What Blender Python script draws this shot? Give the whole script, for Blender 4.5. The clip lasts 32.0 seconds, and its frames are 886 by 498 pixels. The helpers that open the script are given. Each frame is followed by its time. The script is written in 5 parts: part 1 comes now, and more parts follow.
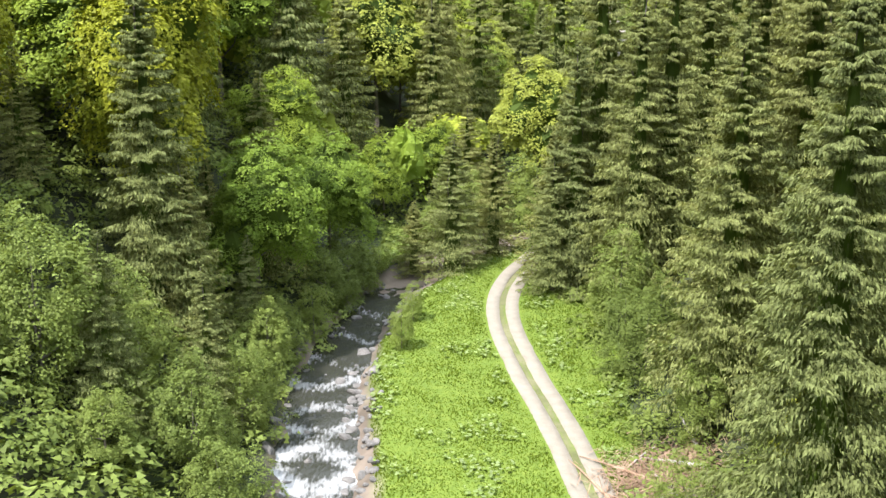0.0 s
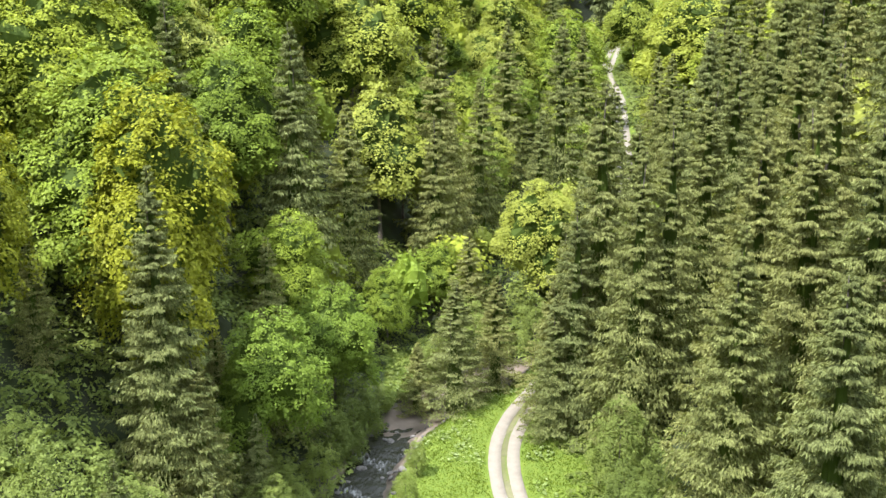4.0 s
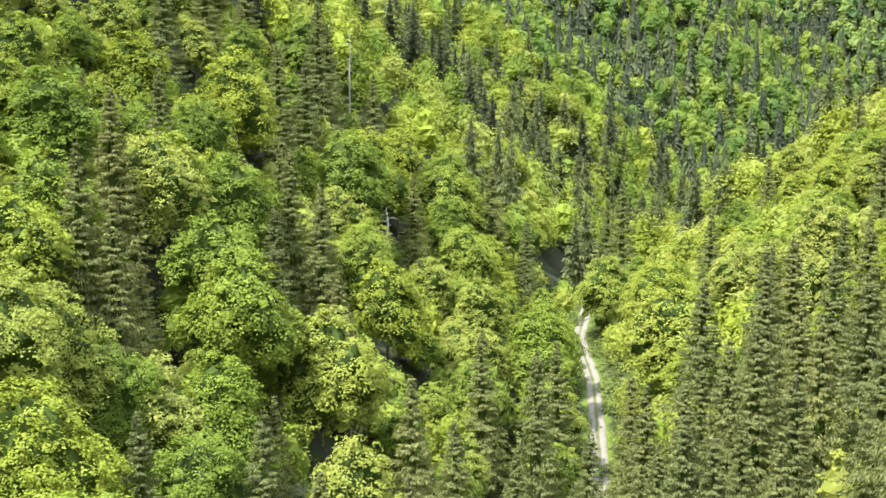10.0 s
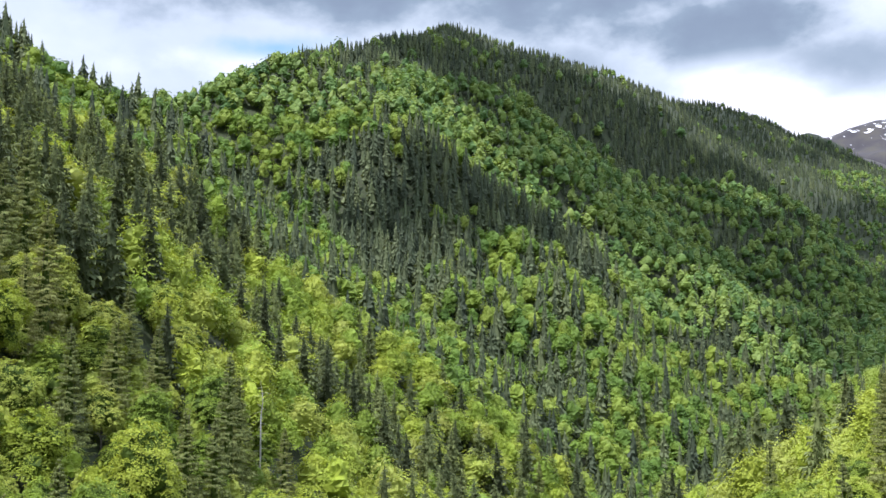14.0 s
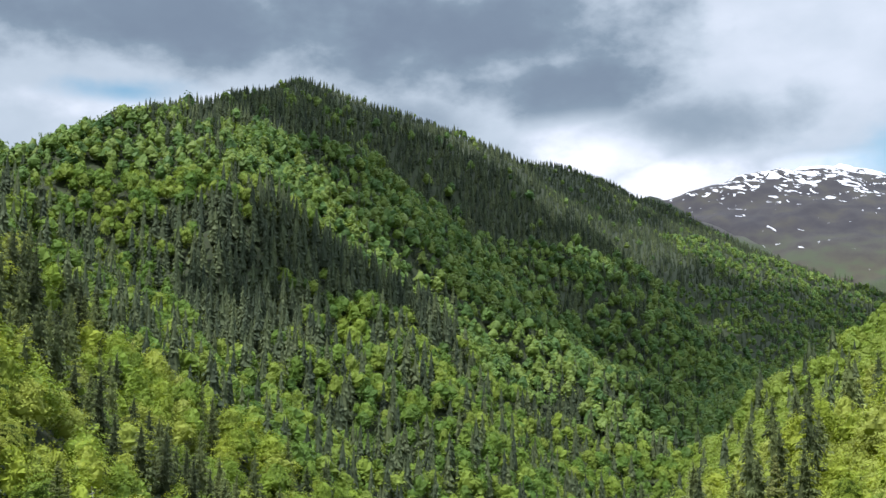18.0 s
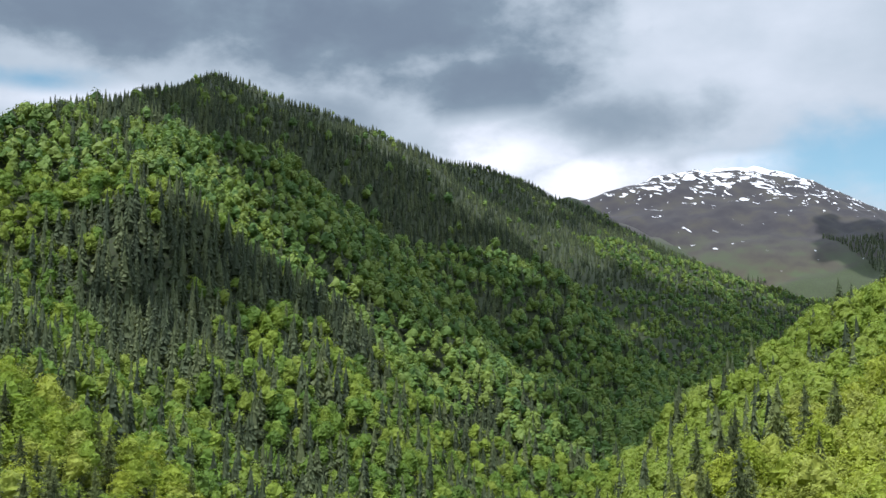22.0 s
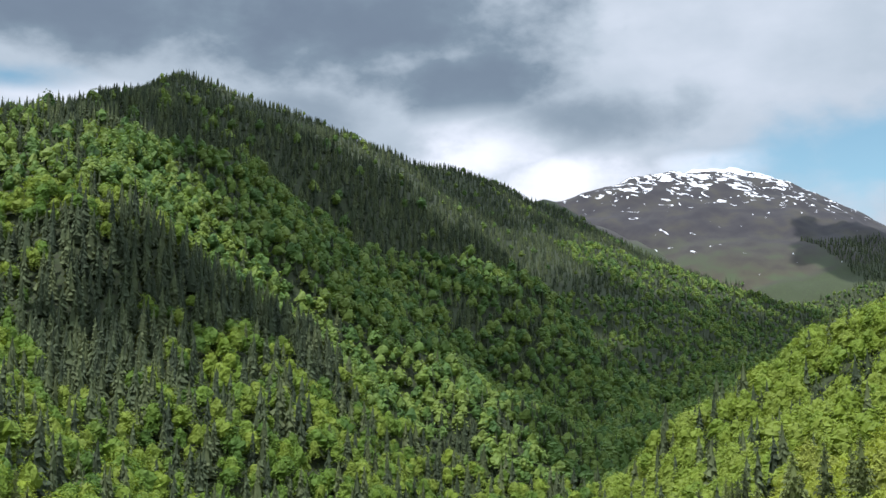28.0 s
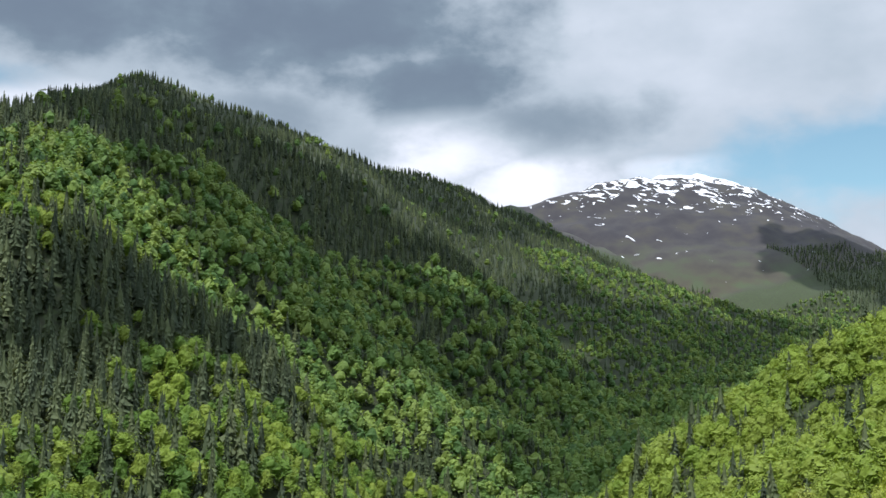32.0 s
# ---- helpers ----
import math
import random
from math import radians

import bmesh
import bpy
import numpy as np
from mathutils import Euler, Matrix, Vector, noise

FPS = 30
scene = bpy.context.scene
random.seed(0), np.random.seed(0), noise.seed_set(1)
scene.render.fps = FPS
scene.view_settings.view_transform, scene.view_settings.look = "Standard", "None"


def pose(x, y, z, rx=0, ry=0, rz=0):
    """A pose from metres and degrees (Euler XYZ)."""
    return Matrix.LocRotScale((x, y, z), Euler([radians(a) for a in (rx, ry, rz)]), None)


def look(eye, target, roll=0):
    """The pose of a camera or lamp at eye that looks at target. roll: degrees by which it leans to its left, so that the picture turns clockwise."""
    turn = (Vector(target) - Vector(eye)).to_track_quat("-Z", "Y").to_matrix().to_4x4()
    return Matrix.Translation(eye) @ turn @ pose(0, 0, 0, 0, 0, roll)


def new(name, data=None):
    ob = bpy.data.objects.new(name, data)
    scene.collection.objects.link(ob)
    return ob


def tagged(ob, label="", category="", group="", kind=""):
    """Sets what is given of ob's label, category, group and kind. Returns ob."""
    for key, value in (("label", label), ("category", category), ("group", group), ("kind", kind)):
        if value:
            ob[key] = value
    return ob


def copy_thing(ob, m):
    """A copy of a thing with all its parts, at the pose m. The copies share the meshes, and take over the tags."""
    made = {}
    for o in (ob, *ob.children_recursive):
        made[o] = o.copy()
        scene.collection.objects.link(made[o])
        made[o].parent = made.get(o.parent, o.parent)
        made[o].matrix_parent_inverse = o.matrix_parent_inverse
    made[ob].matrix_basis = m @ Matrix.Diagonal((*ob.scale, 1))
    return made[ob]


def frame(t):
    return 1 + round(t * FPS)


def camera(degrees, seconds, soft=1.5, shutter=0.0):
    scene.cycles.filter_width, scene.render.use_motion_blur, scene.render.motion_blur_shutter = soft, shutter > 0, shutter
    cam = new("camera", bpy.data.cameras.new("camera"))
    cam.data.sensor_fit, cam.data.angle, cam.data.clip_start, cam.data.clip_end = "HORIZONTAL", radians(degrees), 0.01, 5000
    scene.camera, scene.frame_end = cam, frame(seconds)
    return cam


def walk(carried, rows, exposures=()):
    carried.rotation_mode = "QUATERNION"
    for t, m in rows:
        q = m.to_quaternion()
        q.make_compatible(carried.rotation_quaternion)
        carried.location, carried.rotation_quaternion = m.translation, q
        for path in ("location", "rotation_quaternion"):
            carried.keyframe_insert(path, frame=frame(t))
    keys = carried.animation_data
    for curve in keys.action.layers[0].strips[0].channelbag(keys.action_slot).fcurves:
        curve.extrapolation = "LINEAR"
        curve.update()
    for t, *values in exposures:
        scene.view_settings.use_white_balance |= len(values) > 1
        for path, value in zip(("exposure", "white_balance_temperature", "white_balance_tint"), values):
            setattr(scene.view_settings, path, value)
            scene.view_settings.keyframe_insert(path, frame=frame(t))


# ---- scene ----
cam = camera(41.3, 32)
PATH = [
    (0, (0.00, 0.00, 32.01), (-0.05, 95.92, 3.74), -0.03),
    (0.5, (-0.03, 0.01, 33.59), (-0.03, 95.93, 5.32), -0.02),
    (1, (-0.19, 0.02, 35.19), (-0.15, 95.92, 6.85), -0.02),
    (1.5, (-0.36, 0.11, 36.84), (-0.35, 96.03, 8.57), -0.02),
    (2, (-0.50, 0.28, 38.51), (-0.47, 96.20, 10.22), -0.00),
    (2.5, (-0.56, 0.50, 40.08), (-0.50, 96.40, 11.76), -0.02),
    (3, (-0.55, 0.76, 41.64), (-0.52, 96.68, 13.35), -0.01),
    (3.5, (-0.39, 1.02, 43.25), (-0.46, 96.91, 14.88), -0.03),
    (5.5, (-0.14, 2.88, 49.82), (0.04, 98.81, 21.60), -0.04),
    (6, (-0.10, 3.21, 51.51), (0.08, 99.25, 23.65), -0.07),
    (6.5, (-0.15, 3.50, 53.19), (0.04, 99.69, 25.86), -0.07),
    (7, (-0.17, 3.84, 54.85), (-0.01, 100.33, 28.57), 0.02),
    (7.5, (-0.22, 4.25, 56.57), (-0.06, 101.20, 32.04), 0.06),
    (8, (-0.24, 4.62, 58.22), (-0.09, 101.98, 35.40), 0.11),
    (8.5, (-0.23, 4.98, 59.88), (-0.11, 102.80, 39.15), 0.06),
    (9, (-0.23, 5.35, 61.38), (0.12, 103.58, 42.69), 0.04),
    (9.5, (-0.25, 5.69, 62.86), (0.60, 104.34, 46.50), -0.02),
    (10, (-0.24, 5.98, 64.34), (1.92, 104.95, 50.17), 0.02),
    (10.5, (-0.23, 6.40, 65.93), (3.74, 105.61, 54.06), -0.06),
    (11, (-0.11, 6.80, 67.50), (5.02, 106.23, 58.21), -0.06),
    (11.5, (-0.03, 7.13, 69.03), (5.96, 106.75, 62.72), -0.03),
    (12, (-0.08, 7.33, 70.63), (6.72, 107.05, 67.61), -0.04),
    (12.5, (-0.14, 7.52, 72.20), (7.38, 107.24, 72.40), -0.03),
    (13, (-0.06, 7.75, 73.73), (8.06, 107.35, 77.47), -0.01),
    (13.5, (0.04, 7.99, 75.27), (8.70, 107.35, 82.42), 0.01),
    (14, (0.05, 8.26, 76.87), (9.36, 107.23, 87.78), 0.02),
    (14.5, (0.03, 8.64, 78.49), (10.07, 107.14, 92.50), 0.01),
    (15, (0.01, 9.15, 80.10), (11.23, 107.37, 95.16), 0.06),
    (15.5, (-0.03, 9.77, 81.69), (13.60, 107.69, 96.74), 0.08),
    (17.5, (-0.08, 14.45, 86.98), (21.29, 110.95, 102.16), 0.12),
    (18, (0.23, 15.98, 88.29), (22.12, 112.36, 103.48), 0.14),
    (18.5, (0.62, 17.60, 89.80), (23.29, 113.81, 104.94), 0.14),
    (19, (1.12, 19.35, 91.54), (25.08, 115.27, 106.55), 0.14),
    (19.5, (1.73, 21.29, 93.34), (26.96, 116.89, 108.28), 0.11),
    (20, (2.36, 23.49, 95.09), (28.63, 118.81, 110.01), 0.09),
    (20.5, (3.04, 25.90, 96.76), (29.95, 121.04, 111.73), 0.09),
    (21, (3.84, 28.48, 98.36), (31.36, 123.46, 113.25), 0.09),
    (21.5, (4.73, 31.24, 99.94), (32.89, 126.06, 114.71), 0.07),
    (22, (5.74, 34.20, 101.53), (34.36, 128.88, 116.29), 0.03),
    (22.5, (6.85, 37.37, 103.11), (35.69, 131.97, 117.88), -0.01),
    (23, (8.07, 40.73, 104.68), (37.09, 135.29, 119.37), -0.03),
    (23.5, (9.35, 44.29, 106.21), (38.52, 138.81, 120.87), -0.06),
    (24, (10.64, 48.09, 107.73), (39.94, 142.57, 122.37), -0.09),
    (24.5, (11.94, 52.02, 109.25), (41.34, 146.47, 123.90), -0.10),
    (26.5, (18.10, 69.05, 115.82), (48.02, 163.35, 130.35), -0.11),
    (27, (19.61, 73.20, 117.45), (49.80, 167.42, 131.96), -0.11),
    (27.5, (21.11, 77.34, 119.06), (51.54, 171.47, 133.63), -0.12),
    (28, (22.60, 81.44, 120.64), (53.26, 175.50, 135.23), -0.10),
    (28.5, (24.07, 85.54, 122.18), (54.97, 179.51, 136.81), -0.08),
    (29, (25.53, 89.66, 123.73), (56.69, 183.55, 138.37), -0.05),
    (29.5, (27.06, 93.85, 125.25), (58.56, 187.62, 139.88), -0.04),
    (30, (28.65, 98.16, 126.78), (60.70, 191.74, 141.47), -0.04),
    (30.5, (30.31, 102.61, 128.37), (63.01, 195.96, 143.08), -0.01),
    (31, (32.00, 107.21, 130.03), (65.03, 200.44, 144.74), -0.00),
    (31.5, (33.71, 111.92, 131.73), (66.95, 205.06, 146.52), -0.01),
    (32, (35.41, 116.68, 133.43), (68.87, 209.75, 148.24), 0.01),
]
walk(cam, [(t, look(eye, target, roll)) for t, eye, target, roll in PATH], [(0, 1.31, 6300, 17), (9, 1.36, 6150, 17), (12, 1.3, 6000, 19), (13.3, 1.2, 5800, 22), (14.1, 0.84, 5850, 19), (14.8, 0.6, 5900, 15), (32, 0.3, 5950, 13)])

# ---- light ----
SUN = Vector((-0.40, -0.30, 0.865)).normalized()      # towards the sun
world = bpy.data.worlds.new("sky")
scene.world = world
world.use_nodes = True


def build_sky(wt):
    """Blue sky behind a broken layer of grey cloud with bright gaps over the ridges."""
    n, k = wt.nodes, wt.links
    n.clear()
    out, bg = n.new("ShaderNodeOutputWorld"), n.new("ShaderNodeBackground")
    sky = n.new("ShaderNodeTexSky")
    sky.sky_type, sky.sun_disc = "NISHITA", False
    sky.sun_elevation = math.asin(SUN.z)
    sky.sun_rotation = math.atan2(SUN.x, SUN.y)
    sky.altitude, sky.dust_density, sky.ozone_density = 900, 1.6, 0.3

    def calc(op, a, b=None, c=None):
        m = n.new("ShaderNodeMath")
        m.operation = op
        for i, q in enumerate((a, b, c)):
            if q is None:
                continue
            if isinstance(q, (int, float)):
                m.inputs[i].default_value = q
            else:
                k.new(q, m.inputs[i])
        return m.outputs[0]

    def span(q, a, b, c=0.0, d=1.0):
        m = n.new("ShaderNodeMapRange")
        m.interpolation_type = "SMOOTHSTEP"
        for key, val in (("From Min", a), ("From Max", b), ("To Min", c), ("To Max", d)):
            m.inputs[key].default_value = val
        k.new(q, m.inputs["Value"])
        return m.outputs[0]

    co, sep = n.new("ShaderNodeTexCoord"), n.new("ShaderNodeSeparateXYZ")
    k.new(co.outputs["Generated"], sep.inputs[0])
    az, el = calc("ARCTAN2", sep.outputs["X"], sep.outputs["Y"]), calc("ARCSINE", sep.outputs["Z"])
    flat = n.new("ShaderNodeCombineXYZ")
    k.new(az, flat.inputs[0]), k.new(el, flat.inputs[1])

    def clouds(sx, sy, detail, shift=0.0):
        mp, t = n.new("ShaderNodeMapping"), n.new("ShaderNodeTexNoise")
        mp.inputs["Scale"].default_value = (sx, sy, 1)
        mp.inputs["Location"].default_value = (shift, shift, shift)
        t.inputs["Scale"].default_value, t.inputs["Detail"].default_value, t.inputs["Roughness"].default_value = 1, detail, 0.55
        k.new(flat.outputs[0], mp.inputs["Vector"]), k.new(mp.outputs[0], t.inputs["Vector"])
        return t.outputs["Fac"]

    broad, fine, billow = clouds(4.5, 8, 4, 2.3), clouds(11, 19, 8, 7.1), clouds(14, 22, 8, 4.4)

    def spot(a, e, wa, we):
        """1 at a place of the sky, falling off over wa and we radians, with a ragged edge."""
        da, de = calc("DIVIDE", calc("SUBTRACT", az, a), wa), calc("DIVIDE", calc("SUBTRACT", el, e), we)
        r = calc("SQRT", calc("ADD", calc("MULTIPLY", da, da), calc("MULTIPLY", de, de)))
        r = calc("ADD", r, calc("MULTIPLY", calc("SUBTRACT", billow, 0.5), 2.2))
        return span(r, 1.5, 0.2)

    mass = calc("MAXIMUM", spot(0.22, 0.335, 0.17, 0.05), spot(0.33, 0.285, 0.11, 0.03))
    mass = calc("MAXIMUM", mass, spot(-0.03, 0.335, 0.19, 0.036))
    mass = calc("MAXIMUM", mass, calc("MULTIPLY", spot(0.44, 0.255, 0.11, 0.026), 0.6))
    mass = calc("MAXIMUM", mass, calc("MULTIPLY", spot(0.20, 0.262, 0.08, 0.02), 0.45))
    gap = calc("MAXIMUM", spot(0.352, 0.228, 0.06, 0.036), spot(0.41, 0.203, 0.09, 0.022))
    gap = calc("MAXIMUM", gap, calc("MULTIPLY", spot(0.545, 0.212, 0.05, 0.012), 0.9))
    gap = calc("MAXIMUM", gap, calc("MULTIPLY", spot(0.0, 0.262, 0.12, 0.014), 0.5))
    grey = calc("ADD", calc("MULTIPLY", broad, 0.5), calc("MULTIPLY", fine, 0.5))
    tone = calc("ADD", 0.42, calc("MULTIPLY", grey, 0.36))
    tone = calc("SUBTRACT", tone, calc("MULTIPLY", mass, calc("ADD", 0.25, calc("MULTIPLY", broad, 0.24))))
    tone = calc("ADD", tone, calc("MULTIPLY", gap, calc("ADD", 0.18, calc("MULTIPLY", fine, 0.34))))
    tone = calc("ADD", tone, span(az, 0.28, 0.62, 0.0, 0.05))
    col = n.new("ShaderNodeValToRGB")
    stops_of = ((0.0, (0.09, 0.11, 0.15)), (0.35, (0.16, 0.202, 0.235)), (0.6, (0.345, 0.388, 0.412)), (0.85, (0.62, 0.63, 0.65)), (1.0, (0.74, 0.74, 0.73)))
    while len(col.color_ramp.elements) < len(stops_of):
        col.color_ramp.elements.new(0.5)
    for e, (pos, c) in zip(col.color_ramp.elements, stops_of):
        e.position, e.color = pos, (*c, 1)
    k.new(tone, col.inputs[0])
    lift = n.new("ShaderNodeVectorMath")
    lift.operation = "SCALE"
    k.new(col.outputs[0], lift.inputs[0]), k.new(span(el, 0.42, 1.25, 1.0, 3.2), lift.inputs["Scale"])
    blue = calc("MAXIMUM", spot(0.69, 0.21, 0.15, 0.042), spot(-0.05, 0.276, 0.05, 0.012))
    blue = calc("MAXIMUM", blue, span(calc("ADD", broad, calc("MULTIPLY", fine, 0.4)), 0.92, 1.04))
    dim = n.new("ShaderNodeVectorMath")
    dim.operation = "MULTIPLY"
    dim.inputs[1].default_value = (0.098, 0.108, 0.088)
    k.new(sky.outputs[0], dim.inputs[0])
    mx = n.new("ShaderNodeMix")
    mx.data_type = "RGBA"
    k.new(blue, mx.inputs["Factor"]), k.new(lift.outputs[0], mx.inputs["A"]), k.new(dim.outputs[0], mx.inputs["B"])
    k.new(mx.outputs["Result"], bg.inputs[0])
    bg.inputs["Strength"].default_value = 1.25
    k.new(bg.outputs[0], out.inputs[0])


build_sky(world.node_tree)
sun = new("sun", bpy.data.lights.new("sun", "SUN"))
sun.data.energy, sun.data.angle, sun.data.color = 3.7, radians(0.5), (1.0, 0.95, 0.87)
sun.matrix_world = look(SUN * 900, (0, 0, 0))


def build_cloud(name, puffs, base, seed):
    """A flat-bottomed cumulus with a ragged edge, made of puffs: x, y and radii."""
    rng = np.random.default_rng(seed)
    p = np.array(puffs, float)
    step = 18.0
    xs = np.arange((p[:, 0] - p[:, 2]).min() - 150, (p[:, 0] + p[:, 2]).max() + 150, step)
    ys = np.arange((p[:, 1] - p[:, 3]).min() - 150, (p[:, 1] + p[:, 3]).max() + 150, step)
    gx, gy = np.meshgrid(xs, ys)
    deep = np.full_like(gx, -0.4)
    for x, y, rx, ry in p:
        deep = np.maximum(deep, 1.25 - np.hypot((gx - x) / rx, (gy - y) / ry))
    for size, amp in ((260, 0.07), (120, 0.06), (60, 0.05)):
        for _ in range(4):
            a, b, c = rng.uniform(0, 6.28, 3)
            deep = deep + amp * np.sin(2 * np.pi / size * (gx * np.cos(a) + gy * np.sin(a)) + b + 1.5 * np.sin(2 * np.pi / size * (gy * np.cos(a) - gx * np.sin(a)) + c))
    deep = deep - 0.22
    bm = bmesh.new()
    solid = deep > 0
    top, low = {}, {}
    for i, j in zip(*np.where(solid)):
        x, y, d = float(gx[i, j]), float(gy[i, j]), float(min(deep[i, j], 1.0))
        top[i, j] = bm.verts.new((x, y, base + 8 + 150 * d ** 0.6))
        low[i, j] = bm.verts.new((x, y, base - 12 * d))
    for i, j in top:
        q = [(i, j), (i, j + 1), (i + 1, j + 1), (i + 1, j)]
        if all(c in top for c in q):
            bm.faces.new([top[c] for c in q]).smooth = True
            bm.faces.new([low[c] for c in reversed(q)]).smooth = True
    lost = [v for v in bm.verts if not v.link_faces]
    bmesh.ops.delete(bm, geom=lost, context="VERTS")
    me = bpy.data.meshes.new(name)
    bm.to_mesh(me)
    bm.free()
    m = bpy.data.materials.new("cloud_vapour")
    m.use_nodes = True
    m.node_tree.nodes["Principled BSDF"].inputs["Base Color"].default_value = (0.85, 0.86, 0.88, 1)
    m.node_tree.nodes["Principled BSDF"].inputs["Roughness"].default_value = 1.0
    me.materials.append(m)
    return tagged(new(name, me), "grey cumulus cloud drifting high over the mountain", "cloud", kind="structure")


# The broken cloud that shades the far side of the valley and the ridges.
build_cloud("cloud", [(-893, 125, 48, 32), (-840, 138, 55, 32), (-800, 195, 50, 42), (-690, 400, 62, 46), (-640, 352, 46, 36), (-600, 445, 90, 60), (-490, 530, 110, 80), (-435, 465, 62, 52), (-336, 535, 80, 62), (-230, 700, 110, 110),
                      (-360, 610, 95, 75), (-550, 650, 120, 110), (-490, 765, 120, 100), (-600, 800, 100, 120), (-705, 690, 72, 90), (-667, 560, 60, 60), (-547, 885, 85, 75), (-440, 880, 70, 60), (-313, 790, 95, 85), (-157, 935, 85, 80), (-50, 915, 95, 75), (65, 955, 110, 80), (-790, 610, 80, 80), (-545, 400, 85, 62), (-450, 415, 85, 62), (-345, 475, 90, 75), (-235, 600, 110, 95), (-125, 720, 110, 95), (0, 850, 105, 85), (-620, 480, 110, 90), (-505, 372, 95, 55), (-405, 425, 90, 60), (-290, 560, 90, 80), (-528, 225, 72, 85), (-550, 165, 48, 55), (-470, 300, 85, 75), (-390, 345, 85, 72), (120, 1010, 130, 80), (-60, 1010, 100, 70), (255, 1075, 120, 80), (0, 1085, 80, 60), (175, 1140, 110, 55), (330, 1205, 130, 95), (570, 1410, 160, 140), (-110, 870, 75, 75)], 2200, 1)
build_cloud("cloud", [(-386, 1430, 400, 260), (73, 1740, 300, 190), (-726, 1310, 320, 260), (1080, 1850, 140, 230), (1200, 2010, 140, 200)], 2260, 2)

# ---- materials ----
def material(name):
    m = bpy.data.materials.new(name)
    m.use_nodes = True
    nodes, links = m.node_tree.nodes, m.node_tree.links
    return m, nodes, links, nodes["Principled BSDF"], nodes["Material Output"]


def ramp(nodes, *stops):
    r = nodes.new("ShaderNodeValToRGB")
    while len(r.color_ramp.elements) < len(stops):
        r.color_ramp.elements.new(0.5)
    for e, (p, c) in zip(r.color_ramp.elements, stops):
        e.position, e.color = p, (*c, 1)
    return r


def foliage(name, colours, glow=0.4, rough=0.55, own=(0.0, 1.0), play=0.22):
    """Leaves: a hue for each tree, a little play for each sprig, and light that shines through."""
    m, n, k, bsdf, out = material(name)
    tint, info, geo = n.new("ShaderNodeAttribute"), n.new("ShaderNodeObjectInfo"), n.new("ShaderNodeNewGeometry")
    tint.attribute_name = "tint"
    stand, pick = n.new("ShaderNodeAttribute"), n.new("ShaderNodeMix")
    stand.attribute_name = "stand"
    k.new(stand.outputs["Fac"], pick.inputs["Factor"])
    lot = n.new("ShaderNodeMapRange")
    lot.inputs["To Min"].default_value, lot.inputs["To Max"].default_value = own
    k.new(info.outputs["Random"], lot.inputs["Value"])
    k.new(lot.outputs[0], pick.inputs["A"]), k.new(tint.outputs["Fac"], pick.inputs["B"])
    col = ramp(n, *[(i / (len(colours) - 1), c) for i, c in enumerate(colours)])
    k.new(pick.outputs[0], col.inputs[0])
    val = n.new("ShaderNodeMapRange")
    val.inputs["To Min"].default_value, val.inputs["To Max"].default_value = 1 - play, 1 + play
    k.new(geo.outputs["Random Per Island"], val.inputs["Value"])
    mul = n.new("ShaderNodeVectorMath")
    mul.operation = "SCALE"
    k.new(col.outputs[0], mul.inputs[0]), k.new(val.outputs[0], mul.inputs["Scale"])
    k.new(mul.outputs[0], bsdf.inputs["Base Color"])
    bsdf.inputs["Roughness"].default_value = rough
    bsdf.inputs["Specular IOR Level"].default_value = 0.15
    trans, mix = n.new("ShaderNodeBsdfTranslucent"), n.new("ShaderNodeMixShader")
    warm = n.new("ShaderNodeMix")
    warm.data_type, warm.blend_type = "RGBA", "MULTIPLY"
    warm.inputs["Factor"].default_value = 1
    warm.inputs["B"].default_value = (1.35, 1.25, 0.5, 1)
    k.new(mul.outputs[0], warm.inputs["A"]), k.new(warm.outputs["Result"], trans.inputs["Color"])
    mix.inputs["Fac"].default_value = glow
    k.new(bsdf.outputs[0], mix.inputs[1]), k.new(trans.outputs[0], mix.inputs[2])
    k.new(mix.outputs[0], out.inputs["Surface"])
    return m


def grainy(name, colours, size, rough=0.85, bump=0.3, fine=9.0, metal=0.0):
    """A matt surface with blotches of the given size in metres, a finer grain and a relief."""
    m, n, k, bsdf, out = material(name)
    geo = n.new("ShaderNodeNewGeometry")
    a, b, add = n.new("ShaderNodeTexNoise"), n.new("ShaderNodeTexNoise"), n.new("ShaderNodeMath")
    a.inputs["Scale"].default_value, b.inputs["Scale"].default_value = 1 / size, fine / size
    a.inputs["Detail"].default_value, b.inputs["Detail"].default_value = 4, 3
    add.operation = "MULTIPLY_ADD"
    add.inputs[1].default_value = 0.55
    half = n.new("ShaderNodeMath")
    half.operation = "MULTIPLY"
    half.inputs[1].default_value = 0.45
    k.new(geo.outputs["Position"], a.inputs["Vector"]), k.new(geo.outputs["Position"], b.inputs["Vector"])
    k.new(b.outputs["Fac"], half.inputs[0])
    k.new(a.outputs["Fac"], add.inputs[0]), k.new(half.outputs[0], add.inputs[2])
    col = ramp(n, *[(0.3 + 0.4 * i / (len(colours) - 1), c) for i, c in enumerate(colours)])
    k.new(add.outputs[0], col.inputs[0]), k.new(col.outputs[0], bsdf.inputs["Base Color"])
    bsdf.inputs["Roughness"].default_value = rough
    bm = n.new("ShaderNodeBump")
    bm.inputs["Strength"].default_value, bm.inputs["Distance"].default_value = bump, size * 0.15
    k.new(add.outputs[0], bm.inputs["Height"]), k.new(bm.outputs[0], bsdf.inputs["Normal"])
    return m


